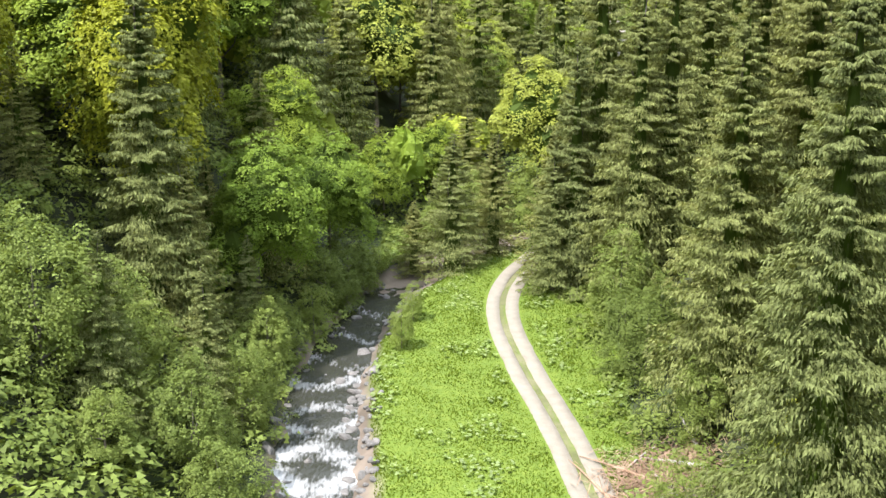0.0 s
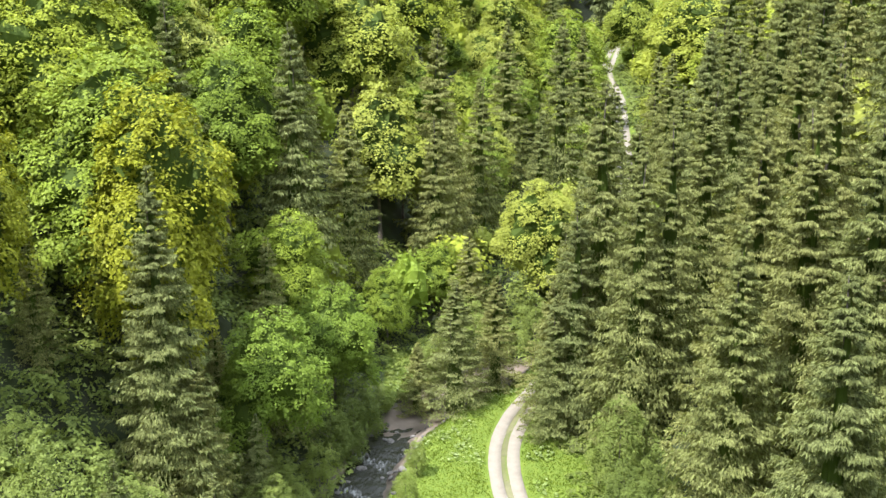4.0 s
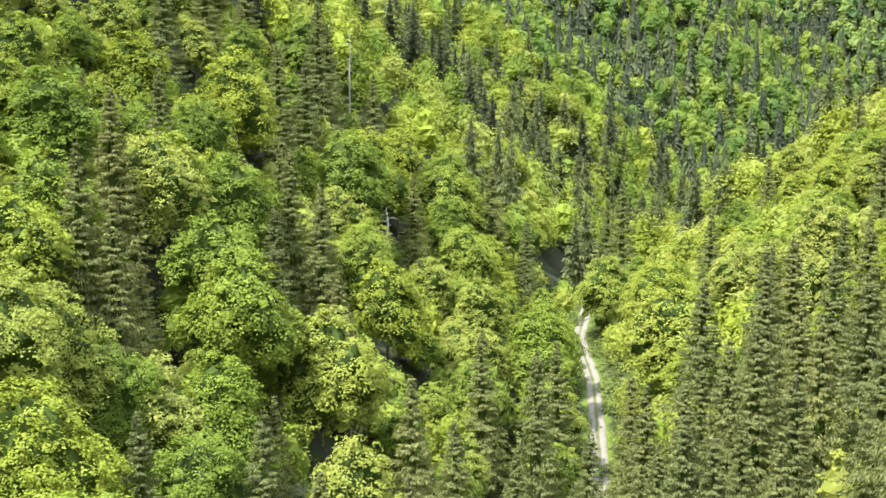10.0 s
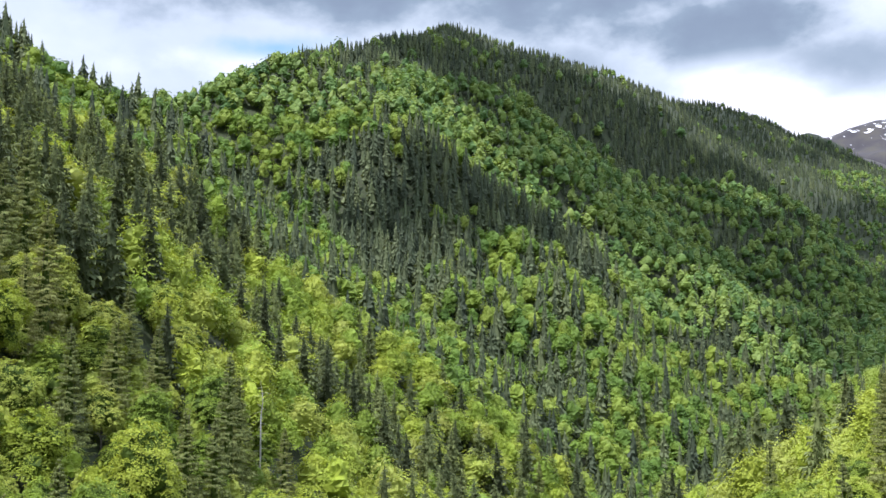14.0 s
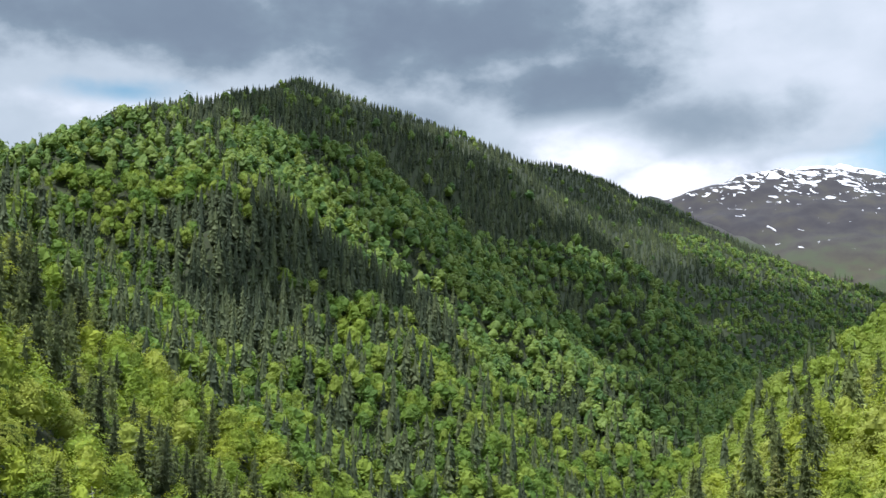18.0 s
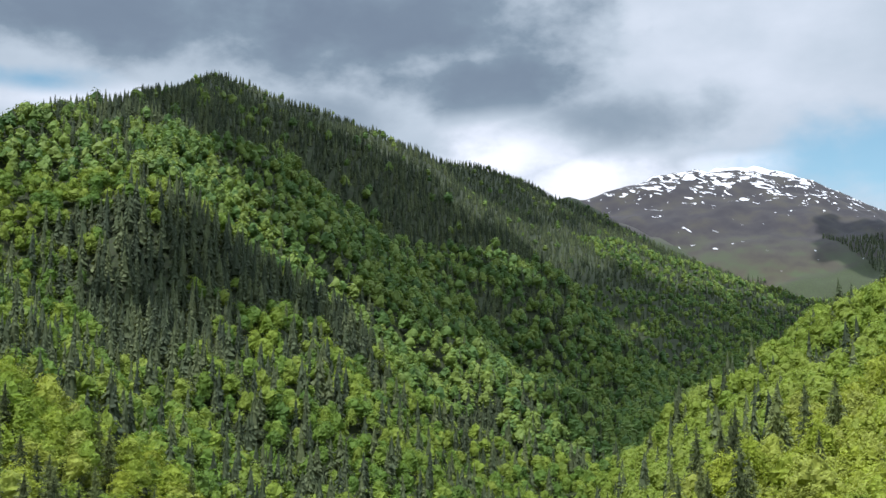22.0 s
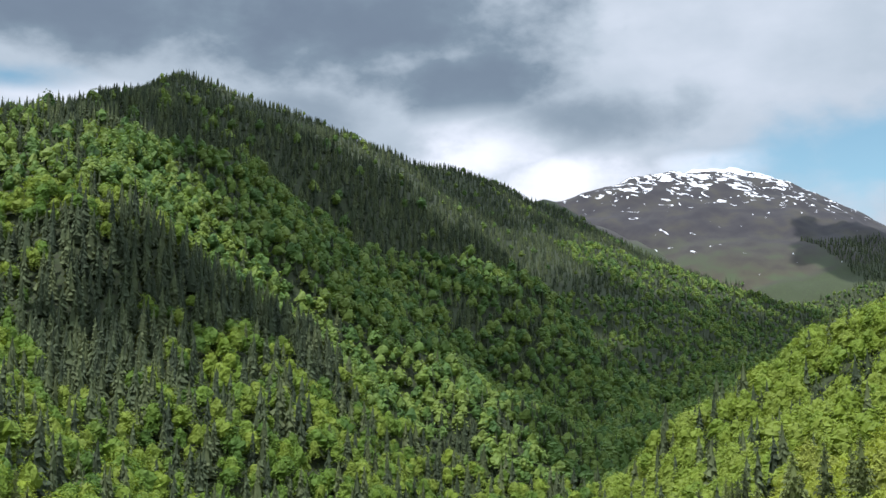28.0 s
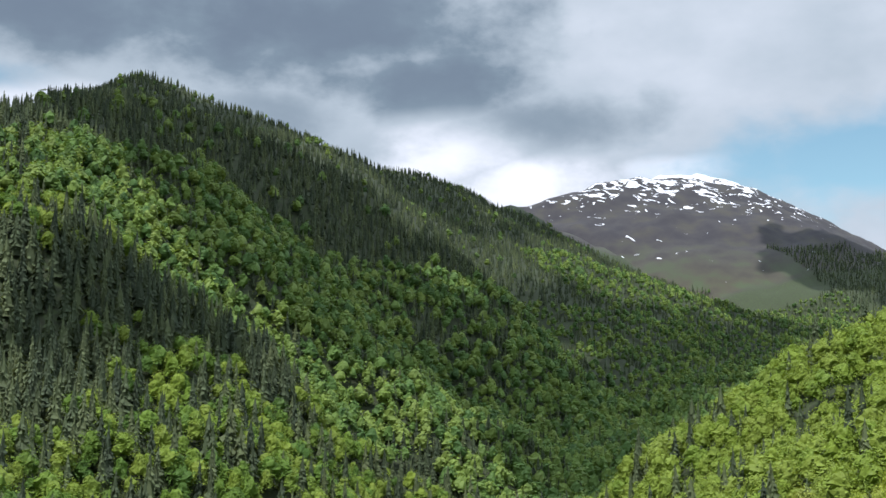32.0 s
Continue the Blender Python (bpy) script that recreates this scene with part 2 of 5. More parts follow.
BEECH = foliage("beech_leaves", [(0.155, 0.23, 0.03), (0.202, 0.28, 0.034), (0.275, 0.33, 0.036), (0.3, 0.34, 0.072), (0.234, 0.304, 0.037), (0.17, 0.254, 0.035)], 0.28)
# Beeches on far slopes: distance haze put into a darker, bluer leaf colour.
BEECH_HAZE = foliage("hazed_beech_leaves", [(0.07, 0.134, 0.025), (0.124, 0.204, 0.031), (0.182, 0.25, 0.033), (0.206, 0.266, 0.043), (0.148, 0.22, 0.032), (0.09, 0.164, 0.027)], 0.26, play=0.13)
# Farthest beeches: more of the blue haze painted into the leaves.
BEECH_FAR_HAZE = foliage("far_hazed_beech_leaves", [(0.062, 0.122, 0.034), (0.11, 0.186, 0.043), (0.162, 0.231, 0.046), (0.184, 0.246, 0.056), (0.131, 0.202, 0.045), (0.08, 0.149, 0.038)], 0.24, play=0.13)
# Far spruces: self-shade and bluish haze put into a darker needle colour.
SPRUCE_SHADED = foliage("shaded_spruce_needles", [(0.05, 0.067, 0.04), (0.081, 0.105, 0.054), (0.122, 0.147, 0.067)], 0.2, 0.7)
GOLD = foliage("golden_leaves", [(0.25, 0.285, 0.022), (0.285, 0.305, 0.027)], 0.28)
ALDER = foliage("alder_leaves", [(0.125, 0.172, 0.04), (0.205, 0.265, 0.062)], 0.3)
# Near trees draw the pale end; far woods draw the dark end as shade.
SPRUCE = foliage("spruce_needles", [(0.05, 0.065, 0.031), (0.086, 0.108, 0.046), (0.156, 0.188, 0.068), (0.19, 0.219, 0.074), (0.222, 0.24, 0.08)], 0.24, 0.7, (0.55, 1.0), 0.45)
BARK = grainy("bark", [(0.05, 0.04, 0.03), (0.14, 0.12, 0.10), (0.24, 0.22, 0.19)], 0.5)
# Dark green for the crown cores: shade between the boughs, put into colour.
CROWN_SHADE = foliage("inner_crown_shade", [(0.045, 0.075, 0.012), (0.07, 0.11, 0.016)], 0.2, 0.7)
SNAGWOOD = grainy("weathered_wood", [(0.2, 0.18, 0.16), (0.38, 0.36, 0.33), (0.5, 0.48, 0.45)], 0.6)
DEADWOOD = grainy("dead_brush", [(0.16, 0.09, 0.05), (0.3, 0.2, 0.13), (0.42, 0.32, 0.22)], 0.6)
ROCK = grainy("river_rock", [(0.06, 0.06, 0.055), (0.14, 0.135, 0.125), (0.27, 0.255, 0.24)], 0.5)
GRAVEL = grainy("track_gravel", [(0.205, 0.182, 0.143), (0.25, 0.228, 0.183), (0.295, 0.272, 0.222)], 0.7, bump=0.12, fine=14)
GRASS = foliage("grass_blades", [(0.094, 0.152, 0.013), (0.122, 0.182, 0.016), (0.148, 0.203, 0.02)], 0.35)
BURDOCK = foliage("butterbur_leaves", [(0.16, 0.235, 0.05), (0.26, 0.33, 0.15)], 0.3)

# ---- the lie of the land ----
# The valley's line: x, y and the floor's height.
AXIS = [(-4, -700, -14), (-2, -300, -8), (-3, 0, -3), (0, 62, 0), (-0.5, 80, 0), (3, 105, 1.2), (18, 160, 3), (33, 250, 5), (80, 400, 12),
        (180, 540, 28), (285, 690, 46), (410, 880, 72), (520, 1130, 105), (690, 1400, 145), (1000, 1640, 190), (1600, 1850, 250), (2600, 2100, 300), (5000, 2600, 420)]
# Crests: points x, y, z, and the fall of their left and right flanks.
SPINES = [
    ([(-900, 700, 290), (-300, 950, 262), (-182, 1000, 293), (-120, 1025, 309), (-64, 1050, 339), (36, 1180, 409), (83, 1250, 431), (140, 1700, 560), (226, 2244, 752)], 0.60, 0.88),
    ([(83, 1250, 434), (120, 1060, 262), (175, 900, 145), (235, 800, 80)], 0.60, 0.80),
    ([(226, 2244, 752), (427, 2250, 692), (574, 2200, 645), (651, 2150, 590), (765, 2250, 600), (1056, 2500, 600), (1250, 2650, 590)], 0.62, 0.62),
    ([(180, 1500, 480), (330, 1600, 520), (480, 1712, 487), (657, 1780, 410), (930, 1950, 402), (1219, 2050, 373), (1600, 2200, 318)], 0.55, 0.88),
    ([(1200, 3150, 690), (1373, 3200, 755), (1660, 3250, 858), (2009, 3300, 930), (2195, 3300, 896), (2364, 3300, 848), (2600, 3300, 740), (3400, 3300, 500)], 0.50, 0.50),
    ([(-290, 565, 300), (-185, 545, 226), (-158, 538, 203)], 0.85, 0.85),
    ([(-330, 640, 345), (-185, 668, 262), (-150, 648, 234), (-130, 660, 222), (-118, 690, 212)], 0.85, 0.85),
    ([(330, 300, 200), (470, 540, 185), (560, 640, 220), (820, 700, 330), (1600, 900, 420)], 0.75, 0.5),
]


# Swells and hollows of the slopes: x, y and height, each about 85 m wide.
SWELLS = [(85, 235, 6), (125, 320, 7), (55, 420, -14), (285, 420, -4), (-60, 535, -19), (55, 535, -13), (170, 535, -18), (285, 535, -5), (400, 535, -8), (-60, 650, -16), (55, 650, -9), (170, 650, -26), (400, 650, 11), (515, 650, -13), (-60, 765, -7),
          (170, 765, 21), (285, 765, -54), (400, 765, 23), (-60, 880, 13), (55, 880, 50), (170, 880, 21), (285, 880, -18), (400, 880, -7), (55, 995, 23), (170, 995, -9), (285, 995, -4), (400, 995, 13)]


def smooth_line(points, step=12.0):
    """A dense line through the points, eased at the corners."""
    p = np.array(points, float)
    s = np.r_[0, np.cumsum(np.hypot(*np.diff(p[:, :2], axis=0).T))]
    q = np.arange(0, s[-1], step)
    d = np.stack([np.interp(q, s, c) for c in p.T], 1)
    for _ in range(6):
        d[1:-1] = (d[:-2] + 2 * d[1:-1] + d[2:]) / 4
    return d


def nearest(line, x, y, chunk=20000):
    """For each place: the distance from the line, the side (left is negative) and where along it."""
    x, y = np.ravel(x), np.ravel(y)
    dist, side, along = np.empty(len(x)), np.empty(len(x)), np.empty(len(x))
    a, b = line[:-1, :2], line[1:, :2]
    d = b - a
    dd = (d ** 2).sum(1)
    for i in range(0, len(x), chunk):
        px, py = x[i:i + chunk, None], y[i:i + chunk, None]
        u = (((px - a[:, 0]) * d[:, 0] + (py - a[:, 1]) * d[:, 1]) / dd).clip(0, 1)
        ex, ey = px - a[:, 0] - u * d[:, 0], py - a[:, 1] - u * d[:, 1]
        e = ex * ex + ey * ey
        j = e.argmin(1)
        r = np.arange(len(j))
        dist[i:i + chunk] = np.sqrt(e[r, j])
        side[i:i + chunk] = np.sign(d[j, 1] * ex[r, j] - d[j, 0] * ey[r, j])
        along[i:i + chunk] = j + u[r, j]
    return dist, side, along


def wave(x, y, size, seed=0, octaves=4):
    """Smooth noise, about -1 to 1, made of turned sine waves."""
    rng = np.random.default_rng(seed)
    out, amp = 0.0, 0.5
    for o in range(octaves):
        for _ in range(3):
            a, ph = rng.uniform(0, 2 * np.pi), rng.uniform(0, 2 * np.pi, 2)
            f = 2 ** o * 2 * np.pi / size * rng.uniform(0.7, 1.3)
            u = x * np.cos(a) + y * np.sin(a)
            v = -x * np.sin(a) + y * np.cos(a)
            out = out + amp * 0.6 * np.sin(f * u + ph[0] + 1.3 * np.sin(0.7 * f * v + ph[1]))
        amp *= 0.5
    return out


AXIS_LINE = smooth_line(AXIS, 6.0)
# The brook, and the track beside it.
STREAM_LINE = smooth_line([(-5, -400, 0), (-6, 0, 0), (-7, 45, 0), (-7.5, 60, 0), (-8.1, 70, 0), (-8.2, 77, 0), (-7.8, 83, 0), (-6.5, 89.5, 0), (-4.4, 96, 0), (0, 102.5, 0), (6.5, 108.5, 0), (6, 122, 0), (9, 150, 0), (15, 190, 0), (22, 250, 0), (60, 380, 0)], 1.5)
TRACK_LINE = smooth_line([(10, -400, 0), (12, 0, 0), (11, 30, 0), (9.8, 50, 0), (8.5, 59.5, 0), (7.5, 68, 0), (6.0, 76.2, 0), (4.75, 85, 0), (4.6, 91, 0), (5.9, 96.7, 0), (9.5, 104, 0), (16, 126, 0), (22, 150, 0), (26, 166, 0), (29, 190, 0), (32.6, 220, 0), (33.9, 250, 0), (41, 285, 0), (75, 380, 0)], 1.0)
SPINE_LINES = [(smooth_line(p, 25.0), left, right) for p, left, right in SPINES]


def ground(x, y):
    x, y = np.broadcast_arrays(np.asarray(x, float), np.asarray(y, float))
    shape = x.shape
    x, y = x.ravel(), y.ravel()
    d, side, along = nearest(AXIS_LINE, x, y)
    ya = np.interp(along, np.arange(len(AXIS_LINE)), AXIS_LINE[:, 1])
    floor = np.interp(along, np.arange(len(AXIS_LINE)), AXIS_LINE[:, 2])
    left = np.interp(ya, [-100, 60, 300, 450, 600, 720, 1200, 3000], [0.9, 1.0, 1.15, 0.90, 0.52, 0.42, 0.36, 0.36])
    right = np.interp(ya, [-100, 60, 130, 200, 300, 500, 735, 830, 3000], [0.9, 0.95, 0.9, 0.75, 0.55, 0.56, 0.56, 0.12, 0.12])
    wl = np.interp(ya, [0, 60, 95, 130, 300], [12, 11, 9, 8, 8])
    wr = np.interp(ya, [0, 60, 90, 110, 160, 300], [13, 11, 9, 9, 9, 10])
    half, fall = np.where(side < 0, wl, wr), np.where(side < 0, left, right)
    out = np.maximum(d - half, 0)
    cap = np.interp(ya, [0, 500, 800, 3000], [420, 420, 170, 150])
    cap = np.where(side < 0, cap, np.interp(ya, [0, 720, 900, 3000], [220, 220, 70, 60]))
    rise = fall * out * out / (out + 5)
    h = floor + cap * (1 - np.exp(-rise / cap))
    best = h
    for line, fall_l, fall_r in SPINE_LINES:
        e, hand, al = nearest(line, x, y)
        slope = np.where(hand < 0, fall_l, fall_r)
        top = np.interp(al, np.arange(len(line)), line[:, 2])
        z = top - slope * (np.sqrt(e * e + 900) - 30)
        gap = np.abs(best - z)
        best = np.maximum(best, z) + np.where(gap < 30, (30 - gap) ** 2 / 120, 0)
    # the valley's own walls bound what the crests may fill
    wall = floor + rise * 1.05 + 0.35 * np.maximum(out - 150, 0)
    wall = wall + np.clip((ya - 700) / 300, 0, 1) * 400
    gap = np.abs(best - wall)
    best = np.minimum(best, wall) - np.where(gap < 12, (12 - gap) ** 2 / 48, 0) * np.clip(out / 30, 0, 1)
    far = np.clip(np.hypot(x, y) / 600, 0, 1)
    steep = np.clip(out / 40, 0, 1)
    best = best + steep * (far * 14 * wave(x, y, 260, 3) + 2.5 * wave(x, y, 60, 5, 2))
    for sx, sy, rise in SWELLS:
        best = best + rise * np.exp(-((x - sx) ** 2 + (y - sy) ** 2) / 85.0 ** 2)
    s, _, _ = nearest(STREAM_LINE, x, y)
    s = s + 0.55 * wave(x, y, 7, 31, 2)
    best = best - 1.0 * np.clip((3.4 - s) / 1.6, 0, 1) * (y < 300)
    best = best + 0.045 * wave(x, y, 7, 8, 2) * (d < 14) * (y < 300)
    return best.reshape(shape)


def stops(*spans):
    """Grid lines from spans of (from, to, step)."""
    return np.concatenate([np.arange(a, b, s) for a, b, s in spans])


def mesh_from(name, verts, faces, mats=(), tint=None, smooth=False):
    """A mesh from arrays: faces is one array with a fixed number of corners."""
    me = bpy.data.meshes.new(name)
    verts, faces = np.asarray(verts, np.float32), np.asarray(faces, np.int32)
    me.vertices.add(len(verts))
    me.vertices.foreach_set("co", verts.ravel())
    n, c = faces.shape
    me.loops.add(n * c)
    me.loops.foreach_set("vertex_index", faces.ravel())
    me.polygons.add(n)
    me.polygons.foreach_set("loop_start", np.arange(n, dtype=np.int32) * c)
    me.polygons.foreach_set("use_smooth", np.full(n, smooth))
    if tint is not None:
        me.attributes.new("tint", "FLOAT", "POINT").data.foreach_set("value", np.asarray(tint, np.float32))
        me.attributes.new("stand", "FLOAT", "POINT").data.foreach_set("value", np.ones(len(verts), np.float32))
    for m in mats:
        me.materials.append(m)
    me.update(calc_edges=True)
    return me


def ground_material():
    m, n, k, bsdf, out = material("ground")
    geo, sep = n.new("ShaderNodeNewGeometry"), n.new("ShaderNodeSeparateXYZ")
    k.new(geo.outputs["Position"], sep.inputs[0])
    noises = []
    for size in (3.0, 0.5, 60.0):
        t = n.new("ShaderNodeTexNoise")
        t.inputs["Scale"].default_value, t.inputs["Detail"].default_value = 1 / size, 5
        k.new(geo.outputs["Position"], t.inputs["Vector"])
        noises.append(t)
    wood = ramp(n, (0.3, (0.026, 0.028, 0.013)), (0.55, (0.032, 0.046, 0.014)), (0.75, (0.048, 0.075, 0.018)))
    k.new(noises[0].outputs["Fac"], wood.inputs[0])
    lawn = ramp(n, (0.3, (0.09, 0.146, 0.013)), (0.5, (0.113, 0.172, 0.016)), (0.7, (0.138, 0.192, 0.02)))
    k.new(noises[1].outputs["Fac"], lawn.inputs[0])
    alp = ramp(n, (0.35, (0.021, 0.019, 0.023)), (0.5, (0.031, 0.028, 0.03)), (0.65, (0.042, 0.038, 0.03)))
    k.new(noises[2].outputs["Fac"], alp.inputs[0])
    zone = n.new("ShaderNodeAttribute")
    zone.attribute_name = "zone"
    parts = n.new("ShaderNodeSeparateColor")
    k.new(zone.outputs["Color"], parts.inputs[0])
    col = wood.outputs[0]
    earth = ramp(n, (0.35, (0.095, 0.076, 0.056)), (0.65, (0.22, 0.18, 0.14)))
    k.new(noises[0].outputs["Fac"], earth.inputs[0])
    for layer, fac in ((lawn.outputs[0], "Red"), (alp.outputs[0], "Green"), (earth.outputs[0], "Blue")):
        mx = n.new("ShaderNodeMix")
        mx.data_type = "RGBA"
        k.new(parts.outputs[fac], mx.inputs["Factor"])
        k.new(col, mx.inputs["A"]), k.new(layer, mx.inputs["B"])
        col = mx.outputs["Result"]
    low = n.new("ShaderNodeMapRange")
    low.inputs["From Min"].default_value, low.inputs["From Max"].default_value = 620, 470
    k.new(sep.outputs["Z"], low.inputs["Value"])
    rough_low, turf = n.new("ShaderNodeMath"), n.new("ShaderNodeMix")
    rough_low.operation, turf.data_type = "MULTIPLY", "RGBA"
    sod = ramp(n, (0.35, (0.04, 0.035, 0.024)), (0.5, (0.05, 0.046, 0.027)), (0.62, (0.046, 0.062, 0.026)))
    k.new(noises[2].outputs["Fac"], sod.inputs[0])
    k.new(low.outputs[0], rough_low.inputs[0]), k.new(parts.outputs["Green"], rough_low.inputs[1])
    k.new(rough_low.outputs[0], turf.inputs["Factor"]), k.new(col, turf.inputs["A"]), k.new(sod.outputs[0], turf.inputs["B"])
    col = turf.outputs["Result"]
    # snow lies in streaks on the high alp, and closed on the summit
    st = n.new("ShaderNodeTexNoise")
    mp = n.new("ShaderNodeMapping")
    mp.inputs["Scale"].default_value = (1 / 42, 1 / 80, 1 / 26)
    k.new(geo.outputs["Position"], mp.inputs["Vector"]), k.new(mp.outputs[0], st.inputs["Vector"])
    st.inputs["Scale"].default_value, st.inputs["Detail"].default_value, st.inputs["Distortion"].default_value = 1.0, 5, 1.4
    hi = n.new("ShaderNodeMapRange")
    hi.inputs["From Min"].default_value, hi.inputs["From Max"].default_value = 660, 930
    hi.inputs["To Min"].default_value, hi.inputs["To Max"].default_value = -0.15, 0.085
    k.new(sep.outputs["Z"], hi.inputs["Value"])
    add, step, mul = n.new("ShaderNodeMath"), n.new("ShaderNodeMapRange"), n.new("ShaderNodeMath")
    cap, both = n.new("ShaderNodeMapRange"), n.new("ShaderNodeMath")
    cap.inputs["From Min"].default_value, cap.inputs["From Max"].default_value, cap.inputs["To Max"].default_value = 886, 925, 0.3
    k.new(sep.outputs["Z"], cap.inputs["Value"])
    k.new(hi.outputs[0], both.inputs[0]), k.new(cap.outputs[0], both.inputs[1])
    k.new(st.outputs["Fac"], add.inputs[0]), k.new(both.outputs[0], add.inputs[1])
    step.inputs["From Min"].default_value, step.inputs["From Max"].default_value = 0.55, 0.57
    k.new(add.outputs[0], step.inputs["Value"])
    mul.operation = "MULTIPLY"
    k.new(step.outputs[0], mul.inputs[0]), k.new(parts.outputs["Green"], mul.inputs[1])
    mx = n.new("ShaderNodeMix")
    mx.data_type = "RGBA"
    mx.inputs["B"].default_value = (0.82, 0.84, 0.88, 1)
    k.new(mul.outputs[0], mx.inputs["Factor"]), k.new(col, mx.inputs["A"])
    k.new(mx.outputs["Result"], bsdf.inputs["Base Color"])
    bsdf.inputs["Roughness"].default_value = 0.9
    bm = n.new("ShaderNodeBump")
    bm.inputs["Strength"].default_value, bm.inputs["Distance"].default_value = 0.5, 0.4
    k.new(noises[0].outputs["Fac"], bm.inputs["Height"]), k.new(bm.outputs[0], bsdf.inputs["Normal"])
    return m


def build_ground():
    xs = stops((-5000, -1000, 400), (-1000, -200, 40), (-200, -60, 8), (-60, -24, 3), (-24, -14, 1.0), (-14, 14, 0.6), (14, 38, 1.0), (38, 80, 3), (80, 240, 8), (240, 1200, 24), (1200, 3000, 30), (3000, 5001, 250))
    ys = stops((-3000, -400, 260), (-400, 0, 20), (0, 50, 4), (50, 115, 1.0), (115, 265, 1.5), (265, 500, 9), (500, 1400, 20), (1400, 2700, 30), (2700, 3600, 25), (3600, 6001, 200))
    gx, gy = np.meshgrid(xs, ys)
    z = ground(gx, gy)
    verts = np.stack([gx, gy, z], -1).reshape(-1, 3)
    i = np.arange((len(ys) - 1) * len(xs)).reshape(len(ys) - 1, len(xs))[:, :-1].ravel()
    faces = np.stack([i, i + 1, i + len(xs) + 1, i + len(xs)], 1)
    me = mesh_from("ground", verts, faces, [ground_material()], smooth=True)
    x, y = verts[:, 0], verts[:, 1]
    zone = np.zeros((len(verts), 4), np.float32)
    d, side, along = nearest(AXIS_LINE, x, y)
    brook, _, _ = nearest(STREAM_LINE, x, y)
    track, _, _ = nearest(TRACK_LINE, x, y)
    zone[:, 0] = ((d < 12.5) & (y < 112) & (brook > 2.9) & (x > -6)) | ((track < 2.2) & (y < 300))
    zone[:, 1] = (y > 2480) | (np.hypot(x - 2000, y - 3300) < 700)
    zone[:, 2] = np.maximum(np.clip(1.6 - np.hypot((x - 34) / 5, (y - 88) / 10), 0, 1), np.clip(1.2 - np.hypot((x - 13) / 2.5, (y - 60) / 6), 0, 1))
    zone[:, 2] = np.maximum(zone[:, 2], np.clip((np.where(x > -7, np.interp(y, [50, 66, 78, 90], [4.3, 4.0, 3.2, 2.9]), 2.9) - brook) / 0.5, 0, 1) * (y < 112))
    zone[:, 2] = np.maximum(zone[:, 2], 0.6 * (track < 0.45) * (y < 300))
    me.attributes.new("zone", "FLOAT_COLOR", "POINT").data.foreach_set("color", zone.ravel())
    tagged(new("ground", me), "mountain valley ground with meadow, forest floor and alpine slopes", "ground", kind="structure")


build_ground()

# ---- trees ----
def inner_cone(seed, height, share, around=7, levels=7):
    """The dense middle of a spruce: a ragged cone, coloured dark as shade in near trees."""
    rng = np.random.default_rng(seed)
    rings = []
    for i in range(levels):
        u = i / (levels - 1)
        r = share * (0.19 * height * (1 - u) ** 0.82 + 0.05) * rng.uniform(0.7, 1.2, around)
        a = 2 * np.pi * (np.arange(around) + 0.5 * (i % 2)) / around
        rings.append(np.stack([r * np.cos(a), r * np.sin(a), height * (0.05 + 0.9 * u) - 0.3 * r], 1))
    j, k = np.meshgrid(np.arange(levels - 1), np.arange(around), indexing="ij")
    q = [j * around + k, j * around + (k + 1) % around, (j + 1) * around + (k + 1) % around, (j + 1) * around + k]
    return np.concatenate(rings), np.concatenate([np.stack([q[0], q[1], q[3]], -1).reshape(-1, 3), np.stack([q[1], q[2], q[3]], -1).reshape(-1, 3)])


